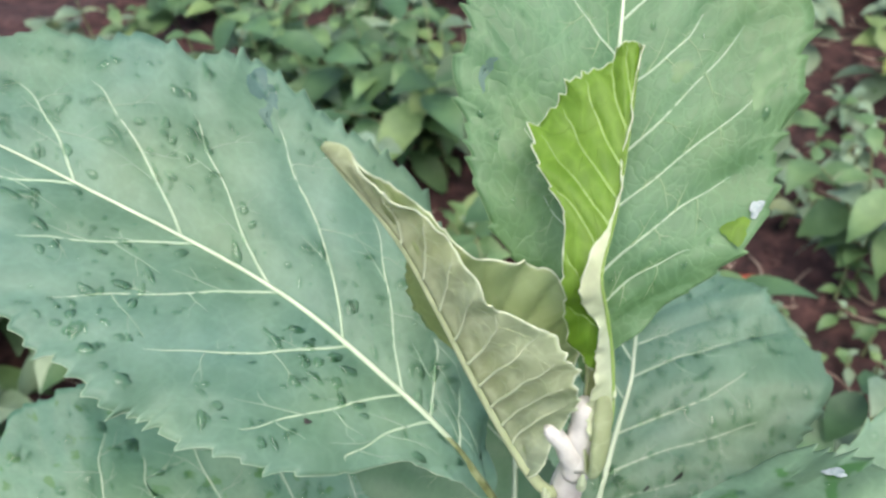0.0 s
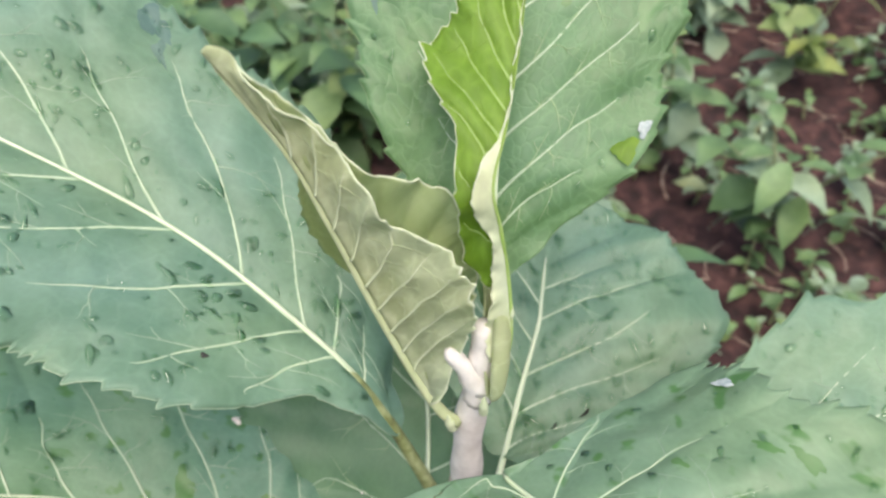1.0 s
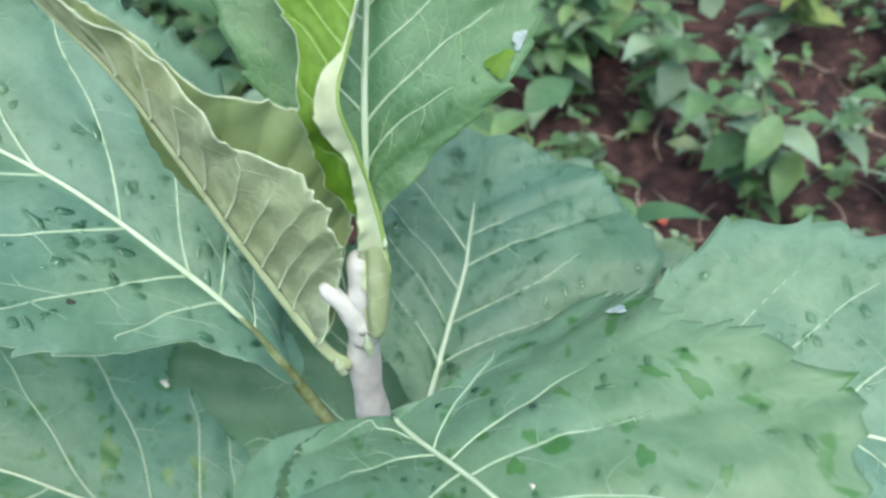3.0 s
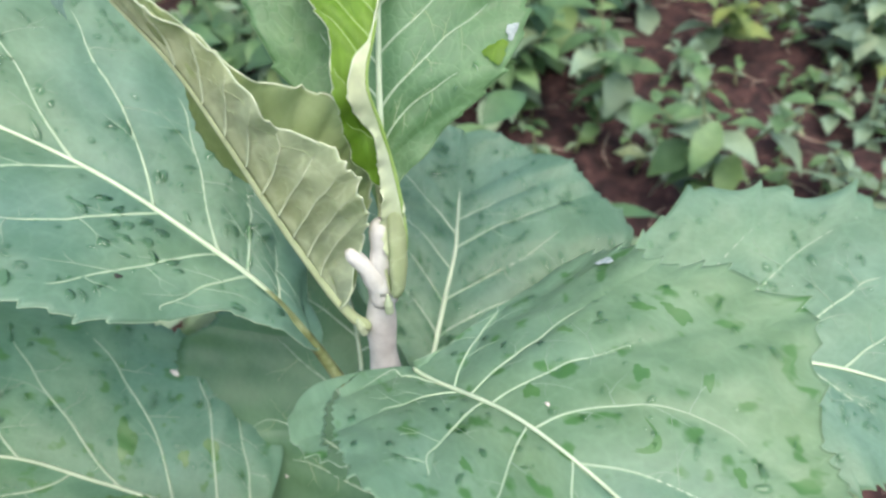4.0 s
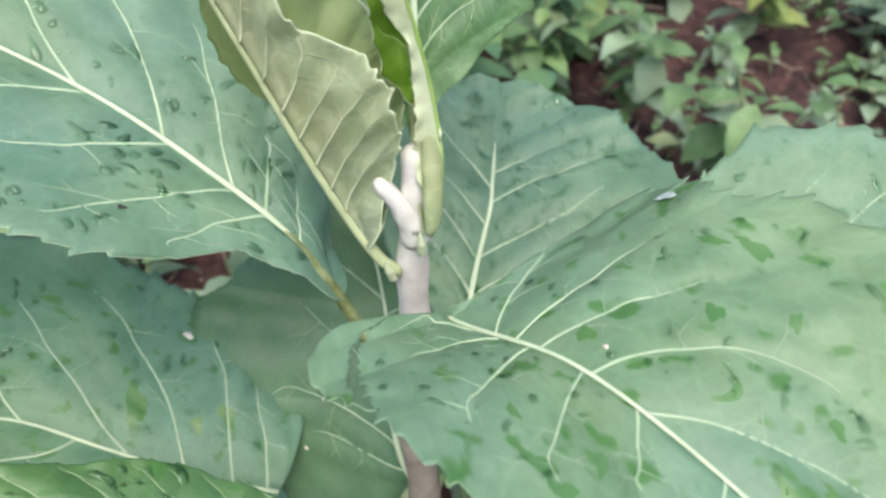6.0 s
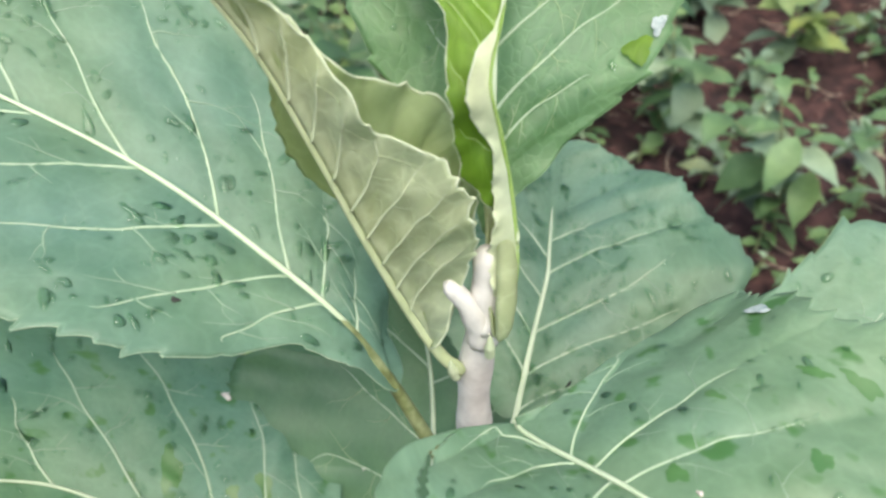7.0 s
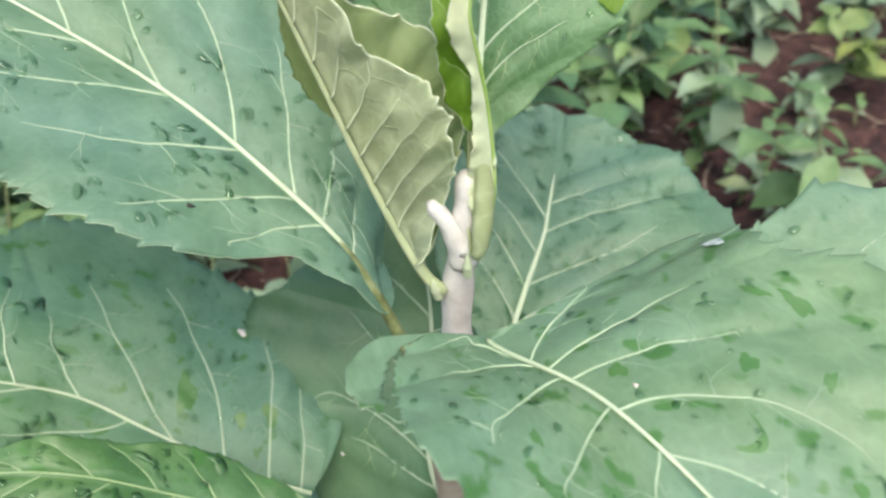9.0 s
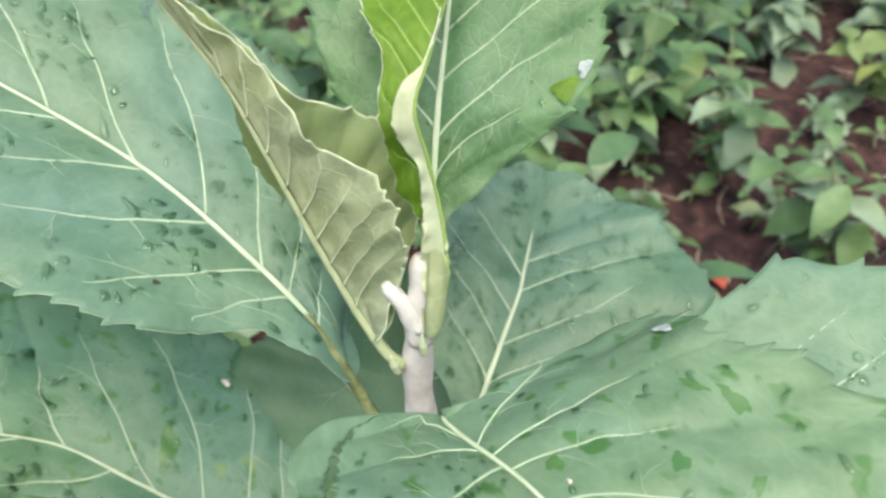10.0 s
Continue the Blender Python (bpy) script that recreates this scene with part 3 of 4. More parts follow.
# low leaf
leaf_g = Blade(
    mid=[(-0.004, -0.006, 0.53), (-0.1165, -0.0042, 0.5656), (-0.1715, 0.0057, 0.5845), (-0.213, 0.012, 0.603), (-0.2466, 0.001, 0.627), (-0.2904, -0.0085, 0.6462)],
    normal=(0.25, -0.3, 0.92), fold=(3, 3), u0=0.27,
    left=[0.02, 0.05, 0.057, 0.062, 0.071, 0.073, 0.075, 0.07, 0.053, 0.022, 0.0],
    right=[0.035, 0.062, 0.088, 0.093, 0.098, 0.108, 0.102, 0.09, 0.074, 0.06, 0.0],
    sweep=((0, 25), (-15, 25)),
    veins=[(1, 0.703, 0.736, 0.181, 0.747, 0.442), (1, 0.524, 0.657, 0.32, 0.704, 0.65), (1, 0.428, 0.53, 0.49, 0.636, 0.74), (1, 0.347, 0.409, 0.53, 0.467, 0.8), (1, 0.805, 0.81, 0.33, 0.789, 0.628), (1, 0.29, 0.33, 0.5, 0.385, 0.8), (-1, 0.614, 0.662, 0.268, 0.8, 0.442), (-1, 0.473, 0.509, 0.33, 0.546, 0.591), (-1, 0.776, 0.837, 0.181, 0.858, 0.467)],
    seed=6)
grow_leaf(plant, leaf_g, [M_LEAF_GREY, M_UNDER], "low shaded leaf", rib_start=0.27, rib=0.0013, vein_size=0.0007)

# low front leaf
leaf_h = Blade(
    mid=[(-0.004, -0.01, 0.535), (-0.0665, -0.0472, 0.6003), (-0.119, -0.0551, 0.6293), (-0.1575, -0.0638, 0.6552), (-0.1921, -0.0736, 0.6648), (-0.2148, -0.0889, 0.6666)],
    normal=(0.2, -0.35, 0.9), fold=(3, -14), u0=0.2,
    left=[0.0, 0.0088, 0.0176, 0.0379, 0.0472, 0.0528, 0.0557, 0.0519, 0.0433, 0.029, 0.0],
    right=[0.0, 0.0033, 0.0066, 0.0178, 0.0237, 0.0222, 0.0196, 0.0173, 0.0126, 0.0075, 0.0],
    sweep=((-10, 25), (-10, 25)),
    veins=[(-1, 0.3, 0.36, 0.45, 0.4, 0.9), (1, 0.32999999999999996, 0.36, 0.45, 0.4, 0.9), (-1, 0.4, 0.46, 0.45, 0.5, 0.9), (1, 0.43000000000000005, 0.46, 0.45, 0.5, 0.9), (-1, 0.5, 0.56, 0.45, 0.6, 0.9), (1, 0.53, 0.56, 0.45, 0.6, 0.9), (-1, 0.6, 0.6599999999999999, 0.45, 0.7, 0.9), (1, 0.63, 0.6599999999999999, 0.45, 0.7, 0.9), (-1, 0.7, 0.76, 0.45, 0.7999999999999999, 0.9), (1, 0.73, 0.76, 0.45, 0.7999999999999999, 0.9), (-1, 0.8, 0.8600000000000001, 0.45, 0.9, 0.9), (1, 0.8300000000000001, 0.8600000000000001, 0.45, 0.9, 0.9)],
    seed=7)
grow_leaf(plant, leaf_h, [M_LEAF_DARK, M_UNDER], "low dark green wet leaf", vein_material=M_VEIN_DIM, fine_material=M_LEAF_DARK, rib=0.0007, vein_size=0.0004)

# lowest leaf
leaf_k = Blade(
    mid=[(-0.003, 0.006, 0.5), (-0.0233, 0.0235, 0.5494), (-0.027, 0.0744, 0.6066), (-0.0335, 0.1042, 0.625), (-0.0467, 0.1395, 0.6497)],
    normal=(-0.05, -0.5, 0.85), fold=(3, 3), u0=0.15,
    left=[0.0, 0.057, 0.0746, 0.103, 0.1132, 0.1066, 0.0866, 0.0733, 0.0531, 0.0344, 0.0],
    right=[0.0, 0.0548, 0.0622, 0.0687, 0.0671, 0.0599, 0.0495, 0.0361, 0.0231, 0.0114, 0.0],
    sweep=((-35, 30), (-20, 30)),
    veins=[(-1, 0.262, 0.409, 0.343, 0.419, 0.665), (-1, 0.448, 0.53, 0.231, 0.609, 0.504), (-1, 0.653, 0.731, 0.281, 0.794, 0.665), (-1, 0.172, 0.308, 0.318, 0.361, 0.516), (1, 0.614, 0.609, 0.491, 0.604, 0.851), (1, 0.462, 0.504, 0.405, 0.525, 0.702)],
    seed=8, tooth=0.03)
grow_leaf(plant, leaf_k, [M_LEAF_LOW, M_UNDER], "lowest leaf in shade", fine_material=M_VEIN_DIM)

# shaded leaf near the foot
leaf_n = Blade(
    mid=[(-0.004, -0.004, 0.42), (-0.0587, 0.0557, 0.4004), (-0.0982, 0.0756, 0.4275), (-0.1409, 0.1038, 0.4494)],
    normal=(0.0, -0.3, 0.95), fold=(3, 3), u0=0.3,
    left=[0.0, 0.0249, 0.0339, 0.0364, 0.0393, 0.0364, 0.0341, 0.0295, 0.0197, 0.0092, 0.0],
    right=[0.0, 0.025, 0.0311, 0.0361, 0.04, 0.0372, 0.0343, 0.0301, 0.0203, 0.0095, 0.0],
    sweep=((-20, 35), (-20, 35)),
    veins=[(-1, 0.4, 0.46, 0.45, 0.52, 0.9), (1, 0.4, 0.46, 0.45, 0.52, 0.9), (-1, 0.55, 0.6100000000000001, 0.45, 0.67, 0.9), (1, 0.55, 0.6100000000000001, 0.45, 0.67, 0.9), (-1, 0.7, 0.76, 0.45, 0.82, 0.9), (1, 0.7, 0.76, 0.45, 0.82, 0.9)],
    seed=12, tooth=0.03)
grow_leaf(plant, leaf_n, [M_LEAF, M_UNDER], "small shaded leaf near the foot of the stem", vein_material=M_VEIN_DIM)

# leaf under the front leaf
leaf_p = Blade(
    mid=[(0.004, -0.006, 0.56), (0.0281, 0.0086, 0.5551), (0.0776, -0.03, 0.5728), (0.1169, -0.0517, 0.5794)],
    normal=(0.0, -0.3, 0.95), fold=(3, 3), u0=0.3,
    left=[0.0, 0.0096, 0.0112, 0.0137, 0.0173, 0.02, 0.0205, 0.0208, 0.0157, 0.0073, 0.0],
    right=[0.0, 0.0194, 0.0228, 0.0264, 0.0295, 0.0257, 0.023, 0.0174, 0.0117, 0.0055, 0.0],
    sweep=((-20, 35), (-20, 35)),
    veins=[(-1, 0.4, 0.46, 0.45, 0.52, 0.9), (1, 0.4, 0.46, 0.45, 0.52, 0.9), (-1, 0.55, 0.6100000000000001, 0.45, 0.67, 0.9), (1, 0.55, 0.6100000000000001, 0.45, 0.67, 0.9), (-1, 0.7, 0.76, 0.45, 0.82, 0.9), (1, 0.7, 0.76, 0.45, 0.82, 0.9)],
    seed=13, tooth=0.03)
grow_leaf(plant, leaf_p, [M_LEAF, M_UNDER], "leaf half hidden below the front leaf", vein_material=M_VEIN_DIM)

# young folded leaf
leaf_b = Blade(
    mid=[(-0.0065, -0.003, 0.7155), (-0.013, -0.003, 0.722), (-0.0235, 0.001, 0.740), (-0.038, 0.006, 0.773), (-0.051, 0.0095, 0.808), (-0.063, 0.012, 0.838), (-0.0825, 0.0117, 0.8725)],
    normal=(0.87, 0.0, 0.48), fold=(72, 58), u0=0.10,
    left=[0.0, 0.016, 0.033, 0.039, 0.038, 0.0205, 0.0195, 0.0138, 0.0105, 0.006, 0.0],
    right=[0.0, 0.018, 0.034, 0.044, 0.0445, 0.034, 0.0188, 0.0126, 0.0095, 0.0055, 0.0],
    sweep=((0, 12), (0, 12)),
    veins=[(side, a, a + 0.06, 0.45, a + 0.11, 0.9) for a in (0.19, 0.25, 0.31, 0.375, 0.44, 0.51, 0.59, 0.67, 0.76) for side in (-1, 1)],
    seed=9, teeth=19, tooth=0.09, ripple=0.0024, waves=4, curl=0.12, quilt=0.0018)
grow_leaf(plant, leaf_b, [M_OLIVE, M_YOUNG_UNDER], "young khaki leaf folded along its midrib, ragged pale rim", back=True, vein_size=0.00055, rib=0.0021, vein_material=M_VEIN_WARM, fine_material=M_YOUNG_UNDER, rib_material=M_VEIN_KHAKI, rim=0.0004, rim_material=M_EDGE)

# youngest leaf, curled
leaf_y = Blade(
    mid=[(0.004, -0.001, 0.728), (0.0105, 0.004, 0.755), (0.0095, 0.009, 0.780), (0.005, 0.0115, 0.808), (0.0015, 0.0125, 0.826), (0.005, 0.027, 0.838), (0.0085, 0.050, 0.851), (0.0115, 0.075, 0.872)],
    normal=(-0.25, -0.9, 0.3), fold=(8, 143), u0=0.08,
    left=[0.0, 0.0, 0.001, 0.012, 0.018, 0.0115, 0.015, 0.036, 0.029, 0.014, 0.0],
    right=[0.004, 0.0095, 0.009, 0.0055, 0.0035, 0.0085, 0.001, 0.0008, 0.0008, 0.0006, 0.0],
    sweep=((-190, 48), (0, 0)),
    veins=[(-1, a, a + 0.05, 0.5, a + 0.085, 0.9) for a in (0.42, 0.5, 0.58, 0.64, 0.70, 0.76, 0.83, 0.89)],
    seed=10, tooth=0.14, teeth=30, ripple=0.0014, waves=7)
grow_leaf(plant, leaf_y, [M_YOUNG, M_PALE], "bright yellow-green curled young leaf with downy rim", rim=0.0003, rim_material=M_EDGE, vein_size=0.0004, rib=0.0008, vein_material=M_VEIN_GREEN, fine_material=M_YOUNG, rib_material=M_VEIN_GREEN)

# pointed leaflet at the growing tip
leaf_t = Blade(
    mid=[(-0.0082, 0.0246, 0.7739), (-0.0135, 0.0238, 0.784), (-0.019, 0.0229, 0.7954)],
    normal=(0.3, -0.8, 0.5), fold=(10, 10), u0=0.02,
    left=[0.002, 0.0035, 0.004, 0.003, 0.0015, 0],
    right=[0.002, 0.0035, 0.004, 0.003, 0.0015, 0],
    sweep=((0, 10), (0, 10)),
    veins=[],
    seed=14, tooth=0.05, teeth=8, ripple=0.0004)
grow_leaf(plant, leaf_t, [M_OLIVE, M_YOUNG_UNDER], "tiny pointed leaf at the growing tip", rib=0.0005, nu=60, vein_material=M_VEIN_WARM)


def back_lobe(blade, ua, ub, way, widths, material, label):
    """A lobe of the folded leaf's hidden half that sticks out behind the midrib."""
    n, k = 40, 6
    s_ = np.linspace(0, 1, n)
    p = blade.place(ua + (ub - ua) * s_, 0 * s_, -0.001)
    w = np.interp(s_, np.linspace(0, 1, len(widths)), widths) * (1 + 0.16 * np.abs(np.sin(s_ * 19)) + 0.05 * np.sin(s_ * 67))
    way = np.asarray(way) / np.linalg.norm(way)
    verts = [p[i] + way * w[i] * j / (k - 1) + np.array([0, 0.002, -0.003]) * math.sin(j / (k - 1) * 2.2) for i in range(n) for j in range(k)]
    faces = [(i * k + j, i * k + j + 1, (i + 1) * k + j + 1, (i + 1) * k + j) for i in range(n - 1) for j in range(k - 1)]
    ob = mesh_object("leaf_lobe", verts, faces, material, plant, label, uv=[(i / n * 0.05, j * 0.003) for i in range(n) for j in range(k)])
    sol = ob.modifiers.new("thickness", "SOLIDIFY")
    sol.thickness = 0.0004


back_lobe(leaf_b, 0.47, 0.74, (-0.72, 0.55, -0.42), [0.003, 0.0115, 0.014, 0.012, 0.007, 0.0], M_LOBE, "olive lobe behind the folded leaf")


def sheath(points, radii, material, parent, label):
    """A stiff folded leaf base: an open trough with thick lips, closed and rounded below."""
    n, k = 30, 15
    path = spline(points, np.linspace(0, 1, n))
    s_ = np.linspace(0, 1, n)
    rad = np.interp(s_, np.linspace(0, 1, len(radii)), radii) * np.sqrt(np.clip(1 - (1 - s_) ** 14, 0.03, 1))
    t = np.gradient(path, axis=0)
    t /= np.linalg.norm(t, axis=1)[:, None]
    face = np.array([-0.86, -0.50, 0.1])
    verts, uv, faces = [], [], []
    for i in range(n):
        a = face - (face @ t[i]) * t[i]
        a /= np.linalg.norm(a)
        c = np.cross(t[i], a)
        gape = 0.42 + 0.5 * s_[i] ** 1.5
        for j in range(k):
            q = gape + (2 * math.pi - 2 * gape) * j / (k - 1)
            verts.append(path[i] + rad[i] * (a * math.cos(q) + c * math.sin(q)) * (1 + 0.03 * math.sin(i * 0.9 + j)))
            uv.append((s_[i] * 0.05, j * 0.0015))
    for i in range(n - 1):
        for j in range(k - 1):
            faces.append((i * k + j, i * k + j + 1, (i + 1) * k + j + 1, (i + 1) * k + j))
    ob = mesh_object("sheath", verts, faces, material, parent, label, uv)
    sol = ob.modifiers.new("thickness", "SOLIDIFY")
    sol.thickness, sol.offset = 0.0009, 0
    return ob


sheath([(0.0052, -0.0065, 0.7360), (0.0060, -0.0035, 0.7440), (0.0062, 0.0025, 0.7560), (0.0056, 0.0085, 0.7670), (0.0046, 0.0140, 0.7790)], [0.0031, 0.0042, 0.0046, 0.0048, 0.0046], M_YOUNG_UNDER, plant, "pale green folded base of the young leaf")

def mark(blade, u, v, r, material, name, label, squash=1.0, lift=0.0009, dome=0.0006):
    """A small uneven patch lying on a leaf."""
    p0 = blade.place([u], [v], lift)[0]
    pu = blade.place([u + 0.004], [v], lift)[0] - p0
    pv = blade.place([u], [v + (0.02 if v < 0.5 else -0.02)], lift)[0] - p0
    a = pu / np.linalg.norm(pu)
    b = pv - (pv @ a) * a
    b /= np.linalg.norm(b)
    n = np.cross(a, b)
    n *= np.sign(n @ np.asarray(blade.normal))
    verts, faces, k = [p0 + n * dome], [], 20
    for ring in (0.55, 1.0):
        for i in range(k):
            q = 2 * math.pi * i / k
            rr = r * ring * (1 + 0.22 * math.sin(3 * q + u * 40) + 0.1 * math.sin(7 * q))
            verts.append(p0 + a * rr * math.cos(q) + b * rr * squash * math.sin(q) + n * dome * (0.6 if ring < 1 else -0.4))
    for i in range(k):
        j = (i + 1) % k
        faces.append((0, 1 + i, 1 + j))
        faces.append((1 + i, 1 + k + i, 1 + k + j, 1 + j))
    return mesh_object(name, verts, faces, material, plant, label, uv=[(x[0], x[1]) for x in verts])


mark(leaf_c, 0.379, 0.86, 0.0055, M_YOUNG, "leaf_flap", "bright green torn flap at the leaf edge", 0.8, 0.0014)
mark(leaf_c, 0.405, 0.93, 0.0035, M_DEAD, "leaf_scar", "whitish dried leaf edge", 0.6, 0.0012)
mark(leaf_e, 0.305, -0.88, 0.0042, M_DEAD, "leaf_scar", "bluish white dried leaf edge", 0.5, 0.0012)
mark(leaf_a, 0.448, -0.608, 0.0016, M_SPOT, "leaf_spot", "small dark ring spot", 0.7, 0.0006, 0.0002)
mark(leaf_g, 0.498, 0.76, 0.0030, M_FLY, "leaf_spot", "small pinkish white speck", 0.7, 0.0006, 0.0005)
mark(leaf_d, 0.30, 0.55, 0.0035, M_SPOT, "leaf_spot", "dark torn spot", 0.25, 0.0008, 0.0003)


def wet_patch(blade, u, v, long, wide, turn=0.0, bend=0.0, material=M_WETMARK, name="wet_patch", label="dark rain-soaked patch", seed=0):
    """A thin uneven patch that follows the blade; bend makes it a crescent."""
    half = blade.half_width(u, 1 if v > 0 else -1, False)[0]
    k, rings = 26, 5
    us, vs = [u], [v]
    for i in range(1, rings + 1):
        for j in range(k):
            q = 2 * math.pi * j / k
            rr = i / rings * (1 + 0.20 * math.sin(3 * q + u * 40 + seed) + 0.13 * math.sin(5 * q + v * 30) + 0.06 * math.sin(11 * q))
            x, y = long * rr * math.cos(q), wide * rr * math.sin(q)
            y += bend * (x * x / long - 0.4 * long)
            x, y = x * math.cos(turn) - y * math.sin(turn), x * math.sin(turn) + y * math.cos(turn)
            us.append(u + x / blade.length)
            vs.append(v + y / half)
    p = blade.place(np.array(us), np.clip(np.array(vs), -0.985, 0.985), 0.00022)
    faces = [(0, 1 + j, 1 + (j + 1) % k) for j in range(k)]
    for i in range(rings - 1):
        for j in range(k):
            m = (j + 1) % k
            faces.append((1 + i * k + j, 1 + (i + 1) * k + j, 1 + (i + 1) * k + m, 1 + i * k + m))
    uv = np.stack([np.array(us) * blade.length + blade.seed, np.array(vs) * half], 1)
    mesh_object(name, p, faces, material, plant, label, uv)


for u, v, long, wide, turn, bend in ((0.441, -0.70, 0.0062, 0.0035, 0.3, 0.0), (0.483, -0.40, 0.0048, 0.0034, 0.9, 0.0), (0.408, -0.117, 0.0050, 0.0036, 0.4, 0.0), (0.572, -0.235, 0.0085, 0.0022, 1.2, 0.9),
                                     (0.727, -0.283, 0.0058, 0.0032, 0.7, 0.4), (0.661, -0.50, 0.0046, 0.0026, 0.2, 0.0), (0.429, 0.70, 0.0070, 0.0036, 0.1, 0.0), (0.487, 0.60, 0.0060, 0.0032, 1.0, 0.3),
                                     (0.387, 0.517, 0.0036, 0.0022, 0.6, 0.0), (0.698, -0.133, 0.0055, 0.0020, 0.5, 0.5), (0.408, -0.667, 0.0046, 0.0026, 0.2, 0.0), (0.458, 0.80, 0.0050, 0.0034, 0.5, 0.0), (0.54, -0.55, 0.0040, 0.0024, 0.8, 0.0), (0.36, -0.45, 0.0044, 0.0020, 0.1, 0.0)):
    wet_patch(leaf_e, u, v, 0.72 * long, 0.72 * wide, turn, bend)
wet_patch(leaf_g, 0.538, 0.267, 0.0105, 0.0050, 1.3)
wet_patch(leaf_g, 0.395, 0.417, 0.0062, 0.0042, 0.5)
wet_patch(leaf_g, 0.438, 0.283, 0.0046, 0.0030, 1.0)
wet_patch(leaf_c, 0.582, 0.80, 0.0075, 0.0050, 0.4)
wet_patch(leaf_c, 0.635, 0.35, 0.0040, 0.0030, 1.1)
# bluish withered folds near the rim
wet_patch(leaf_a, 0.668, 0.86, 0.0085, 0.0060, 1.2, 0.2, M_WITHERED, "withered_patch", "bluish withered patch of the leaf rim")
wet_patch(leaf_a, 0.655, 0.73, 0.0060, 0.0024, 1.4, 0.3, M_WITHERED, "withered_patch", "bluish withered patch of the leaf rim")
wet_patch(leaf_c, 0.56, -0.80, 0.0055, 0.0018, 0.3, 0.4, M_WITHERED, "withered_patch", "bluish withered patch of the leaf rim")
# specks of grit and a seed
for blade, u, v, size in ((leaf_k, 0.346, -0.683, 0.0011), (leaf_k, 0.334, -0.633, 0.0013), (leaf_k, 0.409, -0.367, 0.0008), (leaf_e, 0.445, -0.10, 0.0010)):
    mark(blade, u, v, size, M_FLY, "pale_speck", "small whitish speck on the leaf", 0.7, 0.0006, 0.0005)
mark(leaf_k, 0.338, -0.88, 0.0024, M_SPOT, "leaf_spot", "dark hole-like spot", 0.5, 0.0006, 0.0003)
mark(leaf_d, 0.25, 0.42, 0.0022, M_SPOT, "leaf_spot", "dark torn spot", 0.3, 0.0008, 0.0003)


# ---- water drops ----
def drops(blade, n, seed, sizes=(0.0009, 0.0032), spots=()):
    r = random.Random(seed)
    verts, faces = [], []
    places = list(spots)
    while len(places) < n:
        u, v = r.uniform(blade.u0 + 0.05, 0.95), r.uniform(-0.9, 0.9)
        wide = blade.half_width(u, 1 if v > 0 else -1, False)[0] / max(blade.left.max(), blade.right.max())
        if abs(v) > 0.05 and r.random() < wide and noise.noise(Vector((u * 9, v * 4, seed))) > -0.15:
            places.append((u, v, sizes[0] + (sizes[1] - sizes[0]) * r.random() ** 2, r.uniform(0.9, 2.4)))
    for u, v, rad, long in places:
        p0 = blade.place([u], [v], 0.0)[0]
        a = blade.place([u + 0.004], [v], 0.0)[0] - p0
        b = blade.place([u], [v + 0.02], 0.0)[0] - p0
        n_ = np.cross(a, b)
        n_ /= np.linalg.norm(n_)
        n_ *= np.sign(n_ @ np.asarray(blade.normal))
        down = np.array([r.uniform(-0.4, 0.4), r.uniform(-0.4, 0.4), -1.0])
        down -= (down @ n_) * n_
        down /= np.linalg.norm(down)
        side = np.cross(n_, down)
        base = len(verts)
        # a low cap with an uneven outline
        k, rings = 14, 4
        wob, turn = r.uniform(0.10, 0.34), r.uniform(0, 6.28)
        high = r.uniform(0.36, 0.55)
        for i in range(rings + 1):
            w = math.cos(i / rings * math.pi / 2)
            h = high * (1 - w * w) ** 0.7
            for j in range(k if i < rings else 1):
                q = 2 * math.pi * j / k
                pear = 1 + 0.18 * math.cos(q) + wob * math.sin(2 * q + turn) + 0.5 * wob * math.sin(3 * q + 2 * turn)
                verts.append(p0 + rad * (down * long * w * math.cos(q) * pear + side * w * math.sin(q) * pear + n_ * (h - 0.02)))
        for i in range(rings - 1):
            for j in range(k):
                m = (j + 1) % k
                faces.append((base + i * k + j, base + i * k + m, base + (i + 1) * k + m, base + (i + 1) * k + j))
        for j in range(k):
            faces.append((base + (rings - 1) * k + j, base + (rings - 1) * k + (j + 1) % k, base + rings * k))
    ob = mesh_object("water_drops", verts, faces, M_DROP)
    return tagged(ob, "clear rain water drops lying on a leaf", "water drops", kind="stuff")


drops(leaf_a, 400, 1, (0.0006, 0.0022), spots=[(0.385, 0.342, 0.0030, 1.7), (0.47, 0.5, 0.0020, 1.9)])
drops(leaf_c, 40, 2, (0.0005, 0.0014))
drops(leaf_d, 320, 3, (0.0007, 0.0024))
drops(leaf_e, 110, 4, (0.0006, 0.0016), spots=[(0.459, -0.089, 0.0013, 1.1)])
drops(leaf_f, 220, 5, (0.0006, 0.0020), spots=[(0.52, -0.354, 0.0028, 1.2), (0.595, -0.203, 0.0030, 1.2)])
drops(leaf_g, 280, 6, (0.0007, 0.0022))
drops(leaf_h, 170, 7, (0.0007, 0.0022), spots=[(0.538, 0.823, 0.0042, 1.3)])


